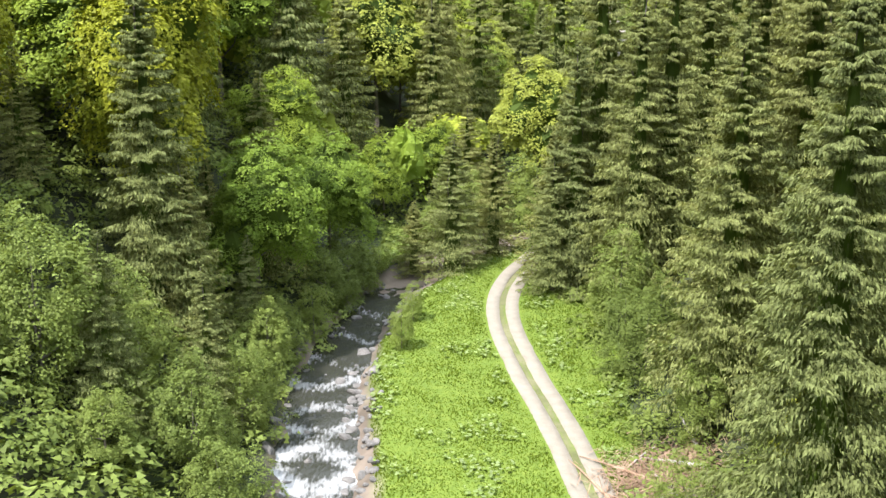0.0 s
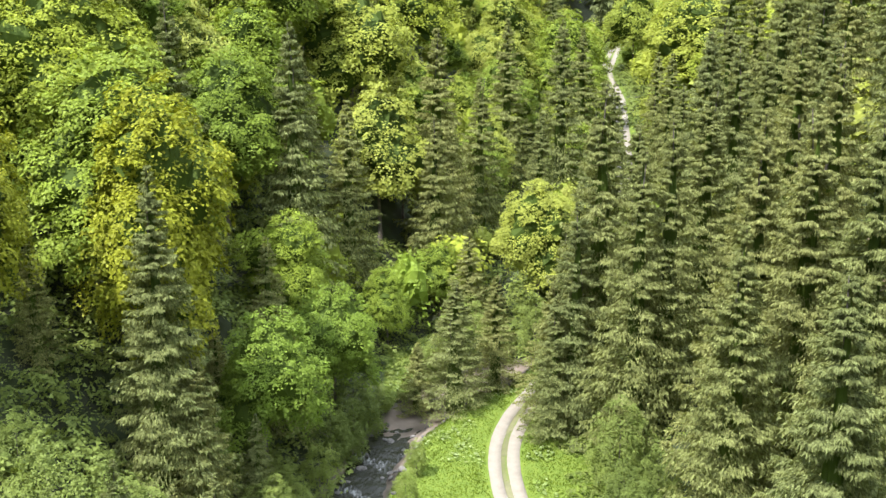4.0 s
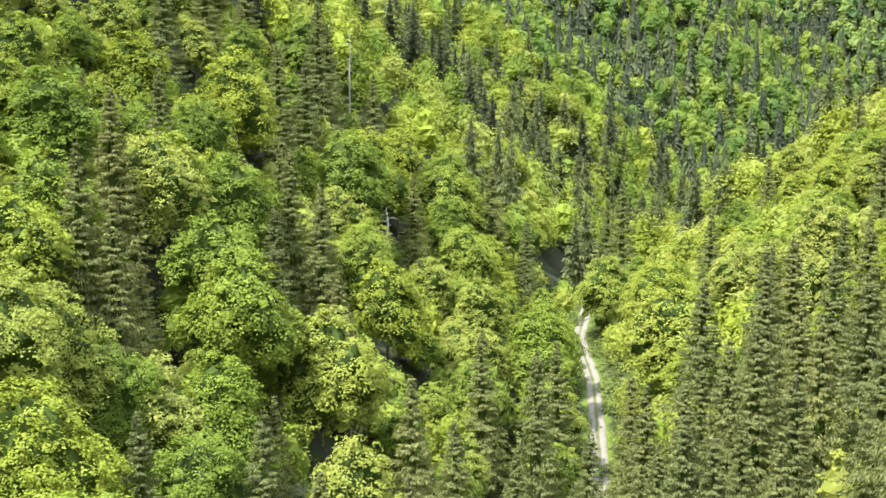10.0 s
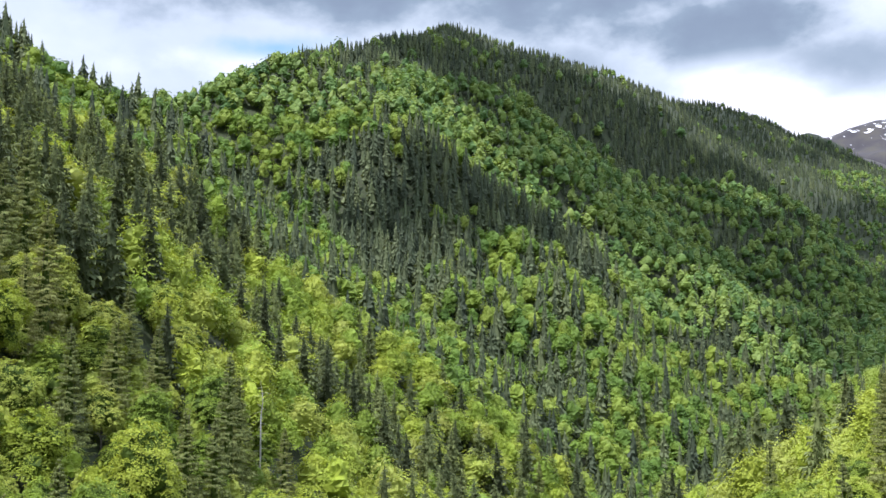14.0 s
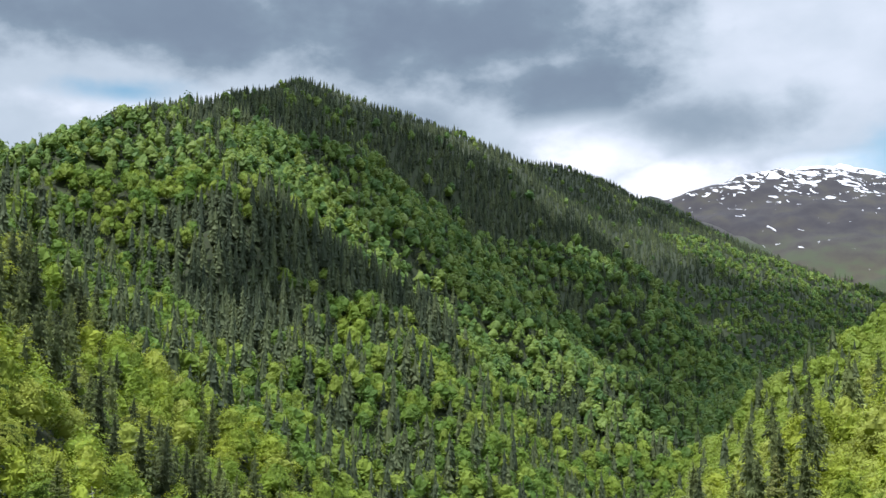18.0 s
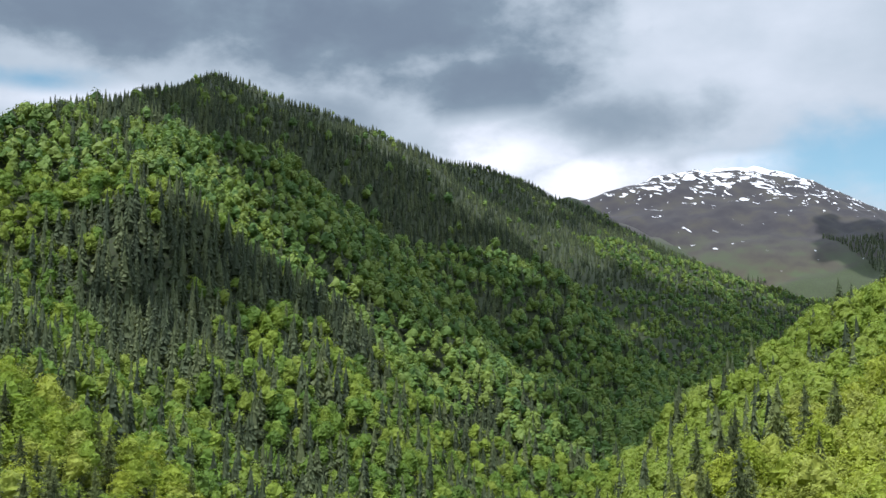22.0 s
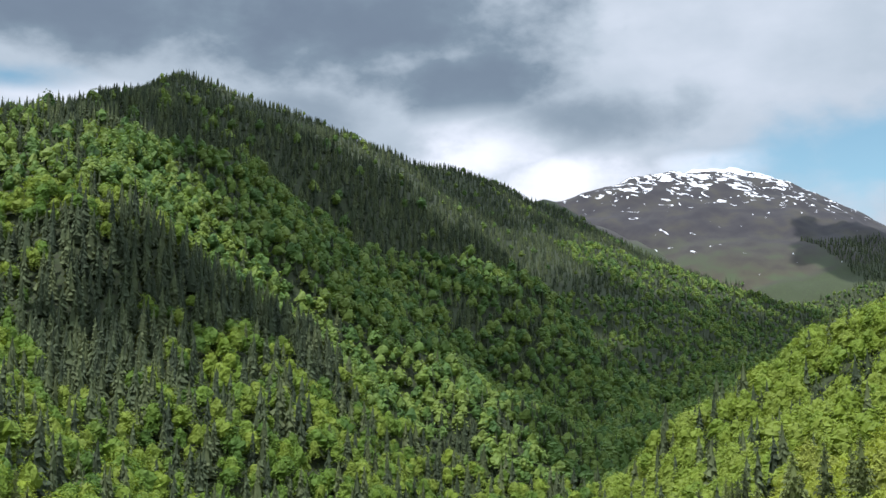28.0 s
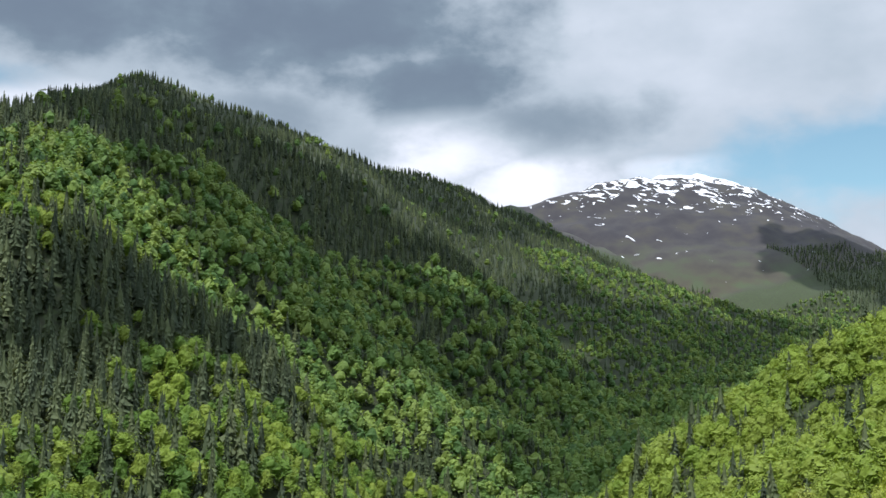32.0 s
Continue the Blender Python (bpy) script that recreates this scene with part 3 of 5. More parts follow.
def spruce_crown(seed, height, whorls, per, droop, fingers, thin=1.0, share=0.0):
    """Needle boughs up the stem: each is a sagging spine hung with many small drooping sprigs."""
    rng = np.random.default_rng(seed)
    v = []
    few = fingers < 5
    n = fingers
    for w in range(whorls):
        u0 = (w + rng.uniform(0, 0.6)) / whorls
        for b in range(per):
            if rng.random() > thin:
                continue
            u = min(max(u0 + rng.uniform(-1.6, 1.6) / whorls, 0), 0.995)
            z = height * (0.07 + 0.92 * u)
            reach = 0.2 * height * (1 - u) ** 0.88 + 0.14
            a = 2 * np.pi * (b + rng.uniform(-0.4, 0.4)) / per + w * 2.4
            r = reach * rng.uniform(0.68, 1.12)
            side, way = np.array([-math.sin(a), math.cos(a), 0]), np.array([math.cos(a), math.sin(a), 0])
            q = np.sqrt(rng.uniform(0.04, 1, n)) if not few else np.tile([0.4, 0.7, 1.0], 2)[:2 * n]
            m = len(q)
            hand = rng.uniform(-1, 1, m) if not few else np.repeat([-1.0, 1.0], n)
            sag = r * ((0.45 * u - 0.05 + rng.uniform(-0.2, 0.16)) * q - droop * q * q + 0.16 * q ** 4)
            if few:
                root = way * (r * (q - 0.34))[:, None] + np.array([0, 0, 1.0]) * (sag + 0.03 * r)[:, None]
                out = way * (r * q)[:, None] + np.array([0, 0, 1.0]) * sag[:, None]
                tip = out + way * (0.12 * r) + side * ((0.40 * r * (1 - 0.6 * q) + 0.12) * hand)[:, None] - np.array([0, 0, 1.0]) * ((0.26 * r + 0.15) * rng.uniform(0.4, 1.4, m))[:, None]
                tri = np.stack([root, out, tip], 1)
            else:
                # a broad, leaf-shaped bough: sprigs all over its fan, hanging more towards the sides
                fan = 0.42 * r * q ** 0.55 * (1.06 - q) ** 0.5 * hand
                base = way * (r * q)[:, None] + side * fan[:, None] + np.array([0, 0, 1.0]) * (sag - 0.38 * np.abs(fan))[:, None]
                d = way * rng.uniform(0.3, 1.0, m)[:, None] + side * (0.7 * hand + rng.normal(size=m) * 0.2)[:, None] - np.array([0, 0, 1.0]) * rng.uniform(0.2, 2.0, m)[:, None]
                d /= np.linalg.norm(d, axis=1)[:, None]
                size = (0.012 * height + 0.04 * r) * rng.uniform(0.6, 1.5, m) * (20 / n) ** 0.44
                flat = np.cross(d, rng.normal(size=(m, 3)) + 0.6 * way + np.array([0, 0, 0.9]))
                flat *= (0.26 * size / np.linalg.norm(flat, axis=1))[:, None]
                tri = np.stack([base - flat, base + flat, base + d * (1.4 * size)[:, None]], 1)
            tri[:, :, 2] += z
            v.append(tri.reshape(-1, 3))
    v = np.concatenate(v)
    if not share:
        return v, np.arange(len(v)).reshape(-1, 3)
    cv, cf = inner_cone(seed, height, share)
    return np.concatenate([v, cv]), np.concatenate([np.arange(len(v)).reshape(-1, 3), cf + len(v)])


def crown_lobes(seed):
    """The main limbs' masses of a crown: centres and radii in a crown of size 1."""
    rng = np.random.default_rng(seed % 20 + 900)
    k = int(rng.integers(5, 8))
    a = 2 * np.pi * (np.arange(k) + rng.uniform(-0.35, 0.35, k)) / k
    r, z, rad = rng.uniform(0.40, 0.60, k), rng.uniform(-0.5, 0.34, k), rng.uniform(0.30, 0.46, k)
    ring = np.stack([r * np.cos(a), r * np.sin(a), z, rad], 1)
    top = [(rng.uniform(-0.14, 0.14), rng.uniform(-0.14, 0.14), 0.42, 0.5), (0, 0, 0, 0.5)]
    return np.concatenate([ring, top])


def crown_reach(lobes, d):
    """How far the crown goes from its middle, in each direction."""
    along = d @ lobes[:, :3].T
    room = along ** 2 - (lobes[:, :3] ** 2).sum(1) + lobes[:, 3] ** 2
    return np.where(room > 0, along + np.sqrt(np.maximum(room, 0)), 0).max(1)


def leaf_crown(seed, centre, size, count, leaf, lumps=24, low=-0.72):
    """Layered, drooping sprays of leaves over the lobes of the crown, with gaps between them."""
    rng = np.random.default_rng(seed)
    lobes = crown_lobes(seed)
    z, a = rng.uniform(low, 1, lumps), rng.uniform(0, 6.283, lumps)
    r = np.sqrt(1 - z ** 2)
    out = np.stack([r * np.cos(a), r * np.sin(a), z], 1)
    lump = out * (crown_reach(lobes, out) * (1.04 - 0.34 * rng.uniform(0, 1, lumps) ** 1.6))[:, None]
    rad = np.minimum(2.5 / math.sqrt(lumps), 0.36) * rng.uniform(0.55, 1.5, lumps)
    face = 0.42 * out + np.array([0, 0, 0.75]) + 0.2 * rng.normal(size=(lumps, 3))
    face /= np.linalg.norm(face, axis=1)[:, None]
    e1 = np.cross(face, rng.normal(size=(lumps, 3)))
    e1 /= np.linalg.norm(e1, axis=1)[:, None]
    e2 = np.cross(face, e1)
    pick = rng.integers(0, lumps, count)
    q, turn = np.sqrt(rng.uniform(0, 1, count))[:, None], rng.uniform(0, 6.283, count)[:, None]
    flat = np.cos(turn) * e1[pick] + np.sin(turn) * e2[pick]
    p = lump[pick] + rad[pick, None] * (q * flat - face[pick] * (0.42 * q * q + 0.09 * rng.normal(size=(count, 1))))
    nrm = face[pick] + 0.6 * q * flat + (0.26 if count > 5000 else 0.16) * rng.normal(size=(count, 3))
    nrm /= np.linalg.norm(nrm, axis=1)[:, None]
    t = np.cross(nrm, rng.normal(size=(count, 3)))
    t /= np.linalg.norm(t, axis=1)[:, None]
    b = np.cross(nrm, t)
    s = leaf * rng.uniform(0.6, 1.35, (count, 1))
    p = p * np.asarray(size) + np.asarray(centre)
    tri = np.stack([p + t * s, p - 0.5 * t * s + b * s * 0.75, p - 0.5 * t * s - b * s * 0.65 - nrm * s * 0.2], 1)
    return tri.reshape(-1, 3), np.arange(3 * count).reshape(-1, 3)


def with_core(v, f, seed, centre, size, around, low, high):
    """Adds the dense inner mass of a crown."""
    rng = np.random.default_rng(seed)
    lobes = crown_lobes(seed)
    up = around // 2
    rings = []
    for i in range(up + 1):
        t = 0.08 + 2.25 * i / up
        a = 2 * np.pi * (np.arange(around) + 0.5 * (i % 2)) / around
        d = np.stack([np.sin(t) * np.cos(a), np.sin(t) * np.sin(a), np.full(around, np.cos(t))], 1)
        rings.append(d * (crown_reach(lobes, d) * rng.uniform(low, high, around))[:, None] * np.asarray(size))
    core = np.concatenate(rings) + np.asarray(centre)
    j, k = np.meshgrid(np.arange(up), np.arange(around), indexing="ij")
    q = [j * around + k, j * around + (k + 1) % around, (j + 1) * around + (k + 1) % around, (j + 1) * around + k]
    tri = np.concatenate([np.stack([q[0], q[3], q[1]], -1).reshape(-1, 3), np.stack([q[1], q[3], q[2]], -1).reshape(-1, 3)])
    return np.concatenate([v, core]), np.concatenate([f, tri + len(v)])


def stem(height, radius, seed=0, sides=7, lean=0.0):
    """A tapered, slightly crooked trunk."""
    rng = np.random.default_rng(seed)
    bm = bmesh.new()

    def tube(points, radii):
        rings = []
        for p, r in zip(points, radii):
            rings.append([bm.verts.new((p[0] + r * math.cos(a), p[1] + r * math.sin(a), p[2])) for a in [2 * math.pi * i / sides for i in range(sides)]])
        for a, b in zip(rings, rings[1:]):
            for i in range(sides):
                bm.faces.new((a[i], a[(i + 1) % sides], b[(i + 1) % sides], b[i]))
        bm.faces.new(rings[-1])

    n = 7
    wob = rng.normal(size=(n, 2)) * 0.012 * height * np.linspace(0, 1, n)[:, None]
    pts = [(wob[i, 0] + lean * height * (i / (n - 1)) ** 2, wob[i, 1], -0.6 + (height + 0.6) * i / (n - 1)) for i in range(n)]
    tube(pts, [radius * (1.25 if i == 0 else 1) * (1 - 0.93 * i / (n - 1)) + 0.01 for i in range(n)])
    me = bpy.data.meshes.new("trunk")
    bm.to_mesh(me)
    bm.free()
    me.materials.append(BARK)
    return me


def part(name, me, parent, label=""):
    ob = new(name, me)
    ob.parent = parent
    return tagged(ob, label)


def limb_mesh(length, radius):
    """One rising limb, along +x from the trunk."""
    pts = np.array([(0, 0, 0), (0.45 * length, 0.04 * length, 0.32 * length), (0.8 * length, 0, 0.8 * length)])
    rad = (radius, radius * 0.6, radius * 0.15)
    ang = np.arange(5) * 2 * np.pi / 5
    v = np.concatenate([p + np.stack([0 * ang, r * np.cos(ang), r * np.sin(ang)], 1) for p, r in zip(pts, rad)])
    f = [(5 * k + i, 5 * k + (i + 1) % 5, 5 * k + 5 + (i + 1) % 5, 5 * k + 5 + i) for k in range(2) for i in range(5)]
    return mesh_from("limb", v, f, [BARK], smooth=True)


def tree_model(name, crown, mat, trunk, limbs=(), inner=None):
    """A tree of trunk, limbs and crown, off which the copies are made."""
    e = new(name)
    part("trunk", trunk, e)
    for i, (z, length) in enumerate(limbs):
        o = part("limb", limb_mesh(length, 0.09), e)
        o.matrix_basis = pose(0, 0, z, 0, 0, 137.5 * i)
    part("crown", mesh_from("crown", crown[0], crown[1], [mat]), e)
    # A dark core added so that gaps in the crown look shaded.
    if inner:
        part("inner_crown", mesh_from("inner_crown", *inner, [CROWN_SHADE]), e, "dark green core coloured as the shade inside the crown")
    return e


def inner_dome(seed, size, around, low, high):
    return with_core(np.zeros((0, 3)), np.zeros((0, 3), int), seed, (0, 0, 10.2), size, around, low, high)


BOUGHS = ((4.5, 5), (6, 5), (7.5, 4.5), (9, 4))
# Models by kind: (tree, its height).
MODELS = {
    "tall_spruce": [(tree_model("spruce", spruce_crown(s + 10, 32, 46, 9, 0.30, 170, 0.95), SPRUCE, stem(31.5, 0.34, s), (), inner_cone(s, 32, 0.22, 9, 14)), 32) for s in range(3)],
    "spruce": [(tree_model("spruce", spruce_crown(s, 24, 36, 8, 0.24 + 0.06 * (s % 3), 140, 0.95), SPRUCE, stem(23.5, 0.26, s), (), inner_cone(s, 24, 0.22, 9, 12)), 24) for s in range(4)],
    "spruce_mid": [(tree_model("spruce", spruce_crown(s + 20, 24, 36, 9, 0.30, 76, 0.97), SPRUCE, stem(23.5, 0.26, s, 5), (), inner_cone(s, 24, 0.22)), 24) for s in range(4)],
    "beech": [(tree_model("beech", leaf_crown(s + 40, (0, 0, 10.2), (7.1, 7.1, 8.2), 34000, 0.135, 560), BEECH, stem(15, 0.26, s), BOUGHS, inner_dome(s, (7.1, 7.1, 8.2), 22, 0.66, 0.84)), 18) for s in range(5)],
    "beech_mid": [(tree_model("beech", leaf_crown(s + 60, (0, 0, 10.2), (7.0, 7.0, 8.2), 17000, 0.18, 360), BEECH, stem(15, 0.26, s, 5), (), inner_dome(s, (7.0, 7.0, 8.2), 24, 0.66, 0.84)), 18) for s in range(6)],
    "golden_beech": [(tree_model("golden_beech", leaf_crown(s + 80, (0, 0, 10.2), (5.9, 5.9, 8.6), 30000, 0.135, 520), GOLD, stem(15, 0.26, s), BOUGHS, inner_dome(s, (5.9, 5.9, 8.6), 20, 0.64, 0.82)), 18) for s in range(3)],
    "alder": [(tree_model("alder", leaf_crown(s + 90, (0, 0, 4.4), (3.0, 3.0, 4.9), 12000, 0.085, 260, -0.9), ALDER, stem(7, 0.09, s, 5), ((1.5, 2.5), (2.4, 2.5), (3.4, 2.2))), 9) for s in range(3)],
}
LABELS = {
    "tall_spruce": ("very tall old spruce with long drooping boughs", "spruce tree"),
    "spruce": ("tall dark green spruce with drooping boughs on the slope", "spruce tree"),
    "spruce_mid": ("dark green spruce among beeches on the valley slope", "spruce tree"),
    "beech": ("beech in fresh bright green leaf on the slope", "beech tree"),
    "beech_mid": ("round beech in fresh green leaf on the valley slope", "beech tree"),
    "golden_beech": ("beech with young yellow green leaves on the slope", "beech tree"),
    "alder": ("young grey green alder on the stream bank", "alder tree"),
}
for kind, models in MODELS.items():
    for model, _ in models:
        tagged(model, *LABELS[kind], group=kind.replace("_mid", "").replace("tall_", "").replace("_", " ") + " trees")
USED = set()
# Places kept clear of trees, such as the bare bank with the fallen logs.
TAKEN = [(34, 89, 4.5), (32, 82, 4), (36, 96, 4)]


def plant(kind, x, y, height, wide=1.0, model=None, turn=None):
    """Stands a tree of that kind and height at (x, y)."""
    rng = np.random.default_rng(int(abs(x * 131 + y * 17)) + 7)
    i = int(rng.integers(len(MODELS[kind]))) if model is None else model
    ob, tall = MODELS[kind][i]
    s = height / tall
    m = Matrix.LocRotScale((x, y, float(ground(x, y)) - 0.15), Euler((0, 0, rng.uniform(0, 6.28) if turn is None else turn)), (s * wide, s * wide, s))
    if (kind, i) in USED:
        ob = copy_thing(ob, m)
        ob.matrix_basis = m
    else:
        USED.add((kind, i))
        ob.matrix_basis = m
    TAKEN.append((x, y, 0.16 * height * wide if "spruce" in kind else 0.3 * height * wide))
    return ob


# Trees that stand out: x, y and height.
SPRUCES = [(17.2, 49, 28), (22.5, 61, 29), (17, 66, 25), (22.2, 70.7, 27), (-19.2, 74.9, 24), (20.6, 76.2, 27), (26.2, 79.4, 26), (27.6, 85.4, 25), (15, 89, 25), (26.8, 90.6, 26), (10.8, 94, 21), (13, 97, 30), (15.2, 118, 23), (19.5, 136, 22), (11.4, 109, 14), (17.7, 91.1, 26), (28.8, 96.3, 26), (-23.3, 100.4, 25), (26.5, 107.9, 25), (34, 108.7, 26), (-14.6, 112.2, 27), (24.9, 112.9, 27), (24.6, 123, 22), (36.8, 130.7, 27), (29.2, 131.4, 25), (-32.9, 131.7, 24), (-36.5, 131.7, 26), (42.1, 132.4, 26), (34.8, 134.5, 26), (-1, 134.7, 28), (11.5, 141.5, 18), (50.8, 147, 25), (28.2, 147.9, 22)]
FAR_SPRUCES = [(-37.1, 149, 25), (44, 152, 27), (46, 159, 28), (67, 163, 22), (-36, 171, 24), (9, 172, 24), (-14, 174, 26), (-19, 179, 27), (-15, 184, 24), (-21, 184, 24), (55, 186, 20), (-26, 226, 27), (56, 228, 20), (-1, 231, 24), (-22, 239, 26), (74, 253, 20), (-37, 264, 24), (-10, 269, 24), (-20, 270, 25), (53, 331, 24), (69, 349, 24), (28, 372, 24), (19, 424, 24), (46, 428, 24), (92, 444, 24), (104, 463, 24), (81, 468, 24), (90, 488, 24), (132, 531, 24), (160, 619, 24)]
BEECHES = [(-13.8, 83.5, 14.5), (-9.6, 95.4, 13), (-24.4, 88.5, 24), (-31.3, 95.3, 23), (-37.7, 109.3, 22), (-21.4, 112.8, 20), (-35.8, 115.5, 20), (-31.5, 119.5, 17), (9.9, 121, 15), (-27.7, 122.9, 17), (-42.1, 126.1, 19), (10.5, 128.1, 12), (-21.2, 128.9, 19), (-7.5, 130.9, 19), (-41.4, 139.7, 17), (-22, 145.4, 22), (-12, 151, 22), (-26, 153, 20), (-34, 157, 21), (58, 160, 18), (-34, 163, 20), (-27, 173, 20), (41, 173, 16), (-25, 178, 19), (-5, 185, 20), (63, 187, 22), (-35, 192, 17), (-9, 198, 17), (66, 199, 18), (-9, 205, 16)]
FAR_BEECHES = [(56, 208, 16), (10, 209, 19), (-14, 211, 16), (45, 222, 19), (24, 226, 13), (45, 229, 17), (9, 236, 20), (-34, 236, 20), (12, 246, 17), (39, 246, 19), (-62, 250, 17), (-5, 263, 19), (83, 264, 17), (-50, 270, 17), (16, 284, 17), (-54, 294, 17), (25, 295, 17), (8, 297, 17), (-36, 299, 17), (-43, 315, 17), (83, 320, 17), (24, 334, 20), (26, 351, 17), (66, 441, 17), (87, 449, 17), (69, 458, 17), (93, 478, 17), (43, 485, 17)]
for x, y, h in SPRUCES + FAR_SPRUCES:
    plant("tall_spruce" if y < 78 and h > 23 else "spruce" if y < 112 else "spruce_mid", x, y, h)
for x, y, h in BEECHES + FAR_BEECHES:
    plant("beech" if y < 120 else "beech_mid", x, y, h)
for x, y, h in [(-20.8, 82.6, 26), (-30.5, 72.5, 19)]:
    plant("golden_beech", x, y, h, 0.84)
for x, y, h in [(-14, 60, 8.5), (-12.5, 67, 7), (-19, 62, 10), (-22, 60, 11), (-2.4, 87.2, 3.4), (-3.1, 81.5, 3.9), (13, 82, 9), (12.5, 76, 7), (16, 68, 6)]:
    plant("alder", x, y, h)
plant("golden_beech", 18.6, 56, 4.8, 1.2)
for x, y, h in [(-14.2, 66, 11), (-16.8, 74.5, 13), (-13.6, 78, 9), (-18.6, 60.5, 12)]:
    plant("spruce", x, y, h, 1.15)
for x, y, h in [(-22, 79.5, 8), (-17.8, 86, 9), (-28.5, 78, 10)]:
    plant("spruce", x, y, h, 1.1)
plant("spruce", 0.8, 99.8, 13, 1.55)
plant("spruce", 9.6, 98.5, 13, 1.45)
plant("spruce", 9.1, 93.5, 13, 1.15)
# Spruces added out of view on the left, to cast shade on the slope.
for x, y, h in [(-37, 82, 26), (-34, 66, 24), (-41.5, 94, 27)]:
    plant("spruce", x, y, h)
plant("spruce", 2.4, 117, 11, 1.5)
plant("spruce", 4.6, 104, 12, 1.3)
plant("spruce", -2.6, 100.5, 7, 1.6)


rng = np.random.default_rng(15)
for x, y in [(-11.8, 56), (-12.6, 62), (-11.9, 70), (-12.2, 76), (-18, 57), (-18.5, 67), (-21, 64), (-22.5, 71), (-24, 58), (-26, 66), (-13, 81), (-9.5, 90), (-8, 94), (-10.0, 85), (-8.0, 91), (-11.2, 79.5), (-5.6, 98.5), (-6.8, 95),
             (12.5, 88), (14.5, 86), (15.5, 79), (13.5, 73), (15, 64), (17.5, 57), (13, 56), (10, 97), (12, 100), (9, 112), (2, 110), (-1, 106)]:
    plant("alder", x, y, rng.uniform(3.2, 7.0), rng.uniform(1.0, 1.4))


def scatter(x0, x1, y0, y1, step, seed):
    """Places on a shaken grid."""
    rng = np.random.default_rng(seed)
    gx, gy = np.meshgrid(np.arange(x0, x1, step), np.arange(y0, y1, step))
    p = np.stack([gx.ravel(), gy.ravel()], 1)
    return p + rng.uniform(-0.42, 0.42, p.shape) * step, rng


# Stands of spruce (or, below zero, of beech alone) on the far slopes: x, y, radius and how much more.
STANDS = [(44, 884, 45, 0.41), (83, 897, 45, 0.37), (30, 835, 40, 0.7), (38, 805, 38, 0.7), (66, 780, 34, 0.5), (20, 735, 40, 0.5), (135, 985, 42, 0.41), (150, 904, 45, 0.51), (172, 880, 42, 0.41), (127, 815, 38, 0.41), (-73, 948, 55, -0.5), (-29, 925, 42, -0.5),
          (101, 1050, 42, -0.7), (131, 1042, 40, -0.5), (260, 1122, 110, -0.2), (237, 970, 50, -0.6), (182, 800, 32, -0.6), (-110, 420, 38, 0.8), (-109, 477, 36, 0.5), (-74, 315, 32, 0.7), (-62, 470, 30, 0.3), (-150, 655, 60, -0.1)]


def conifers(x, y):
    """How likely a tree is a spruce: by the side of the valley, the height and broad patches."""
    d, side, al = nearest(AXIS_LINE, x, y)
    z = ground(x, y)
    p = 0.22 + 0.45 * wave(x, y, 110, 11, 3)
    p = np.where((side > 0) & (y < 178) & (x < 66), 0.92, p)
    p = np.where((side > 0) & (y > 178), 0.12 + 0.2 * wave(x, y, 90, 12, 2), p)
    hill = 0.32 + 0.42 * wave(x, y, 120, 21, 3)
    for sx, sy, r, more in STANDS:
        stand = more * np.exp(-((x - sx) ** 2 + (y - sy) ** 2) / r ** 2)
        hill, p = hill + stand, p + stand * (y < 520)
    p = np.where((side < 0) & (y > 400), hill, p)
    p = np.where((z > 350 + 0.1 * (x + 60)) & (y > 1000), 0.92, p)
    p = np.where((y > 1290) & (z > 300) & (x > 130), 0.96, p)
    p = np.where((y > 1750) & (z < 430) & (x > 800), 0.45, p)
    return p


def free(p, gap):
    ok = np.ones(len(p), bool)
    for x, y, r in TAKEN:
        ok &= np.hypot(p[:, 0] - x, p[:, 1] - y) > r * 0.62 + gap
    return ok


def in_view(p, wide=3.0):
    a = np.degrees(np.arctan2(p[:, 0] + 0.0, p[:, 1] + 12.0))
    return (a > -24 - wide) & (a < 43 + wide)


# The nearer wood, tree by tree.
near, rng = scatter(-150, 230, 38, 420, 5.2, 5)
d, side, al = nearest(AXIS_LINE, near[:, 0], near[:, 1])
brook, track = nearest(STREAM_LINE, *near.T)[0], nearest(TRACK_LINE, *near.T)[0]
keep = in_view(near) & (brook > np.where(near[:, 1] < 112, 4.2, 3.4)) & (track > np.interp(near[:, 1], [100, 112, 162, 176, 265, 290], [6, 3.6, 3.6, 7, 7, 4]))
keep &= ~((near[:, 1] < 108) & (near[:, 0] > -8) & (near[:, 0] < 10))
keep &= ~((near[:, 1] < 63) & (near[:, 0] < 0))
keep &= ~((near[:, 1] < 58) & (np.abs(near[:, 0]) < 20))
near = near[keep]
near = near[np.argsort(np.hypot(near[:, 0], near[:, 1]) + rng.uniform(0, 25, len(near)))]
chance, count, REACH = conifers(near[:, 0], near[:, 1]), 0, 0.0
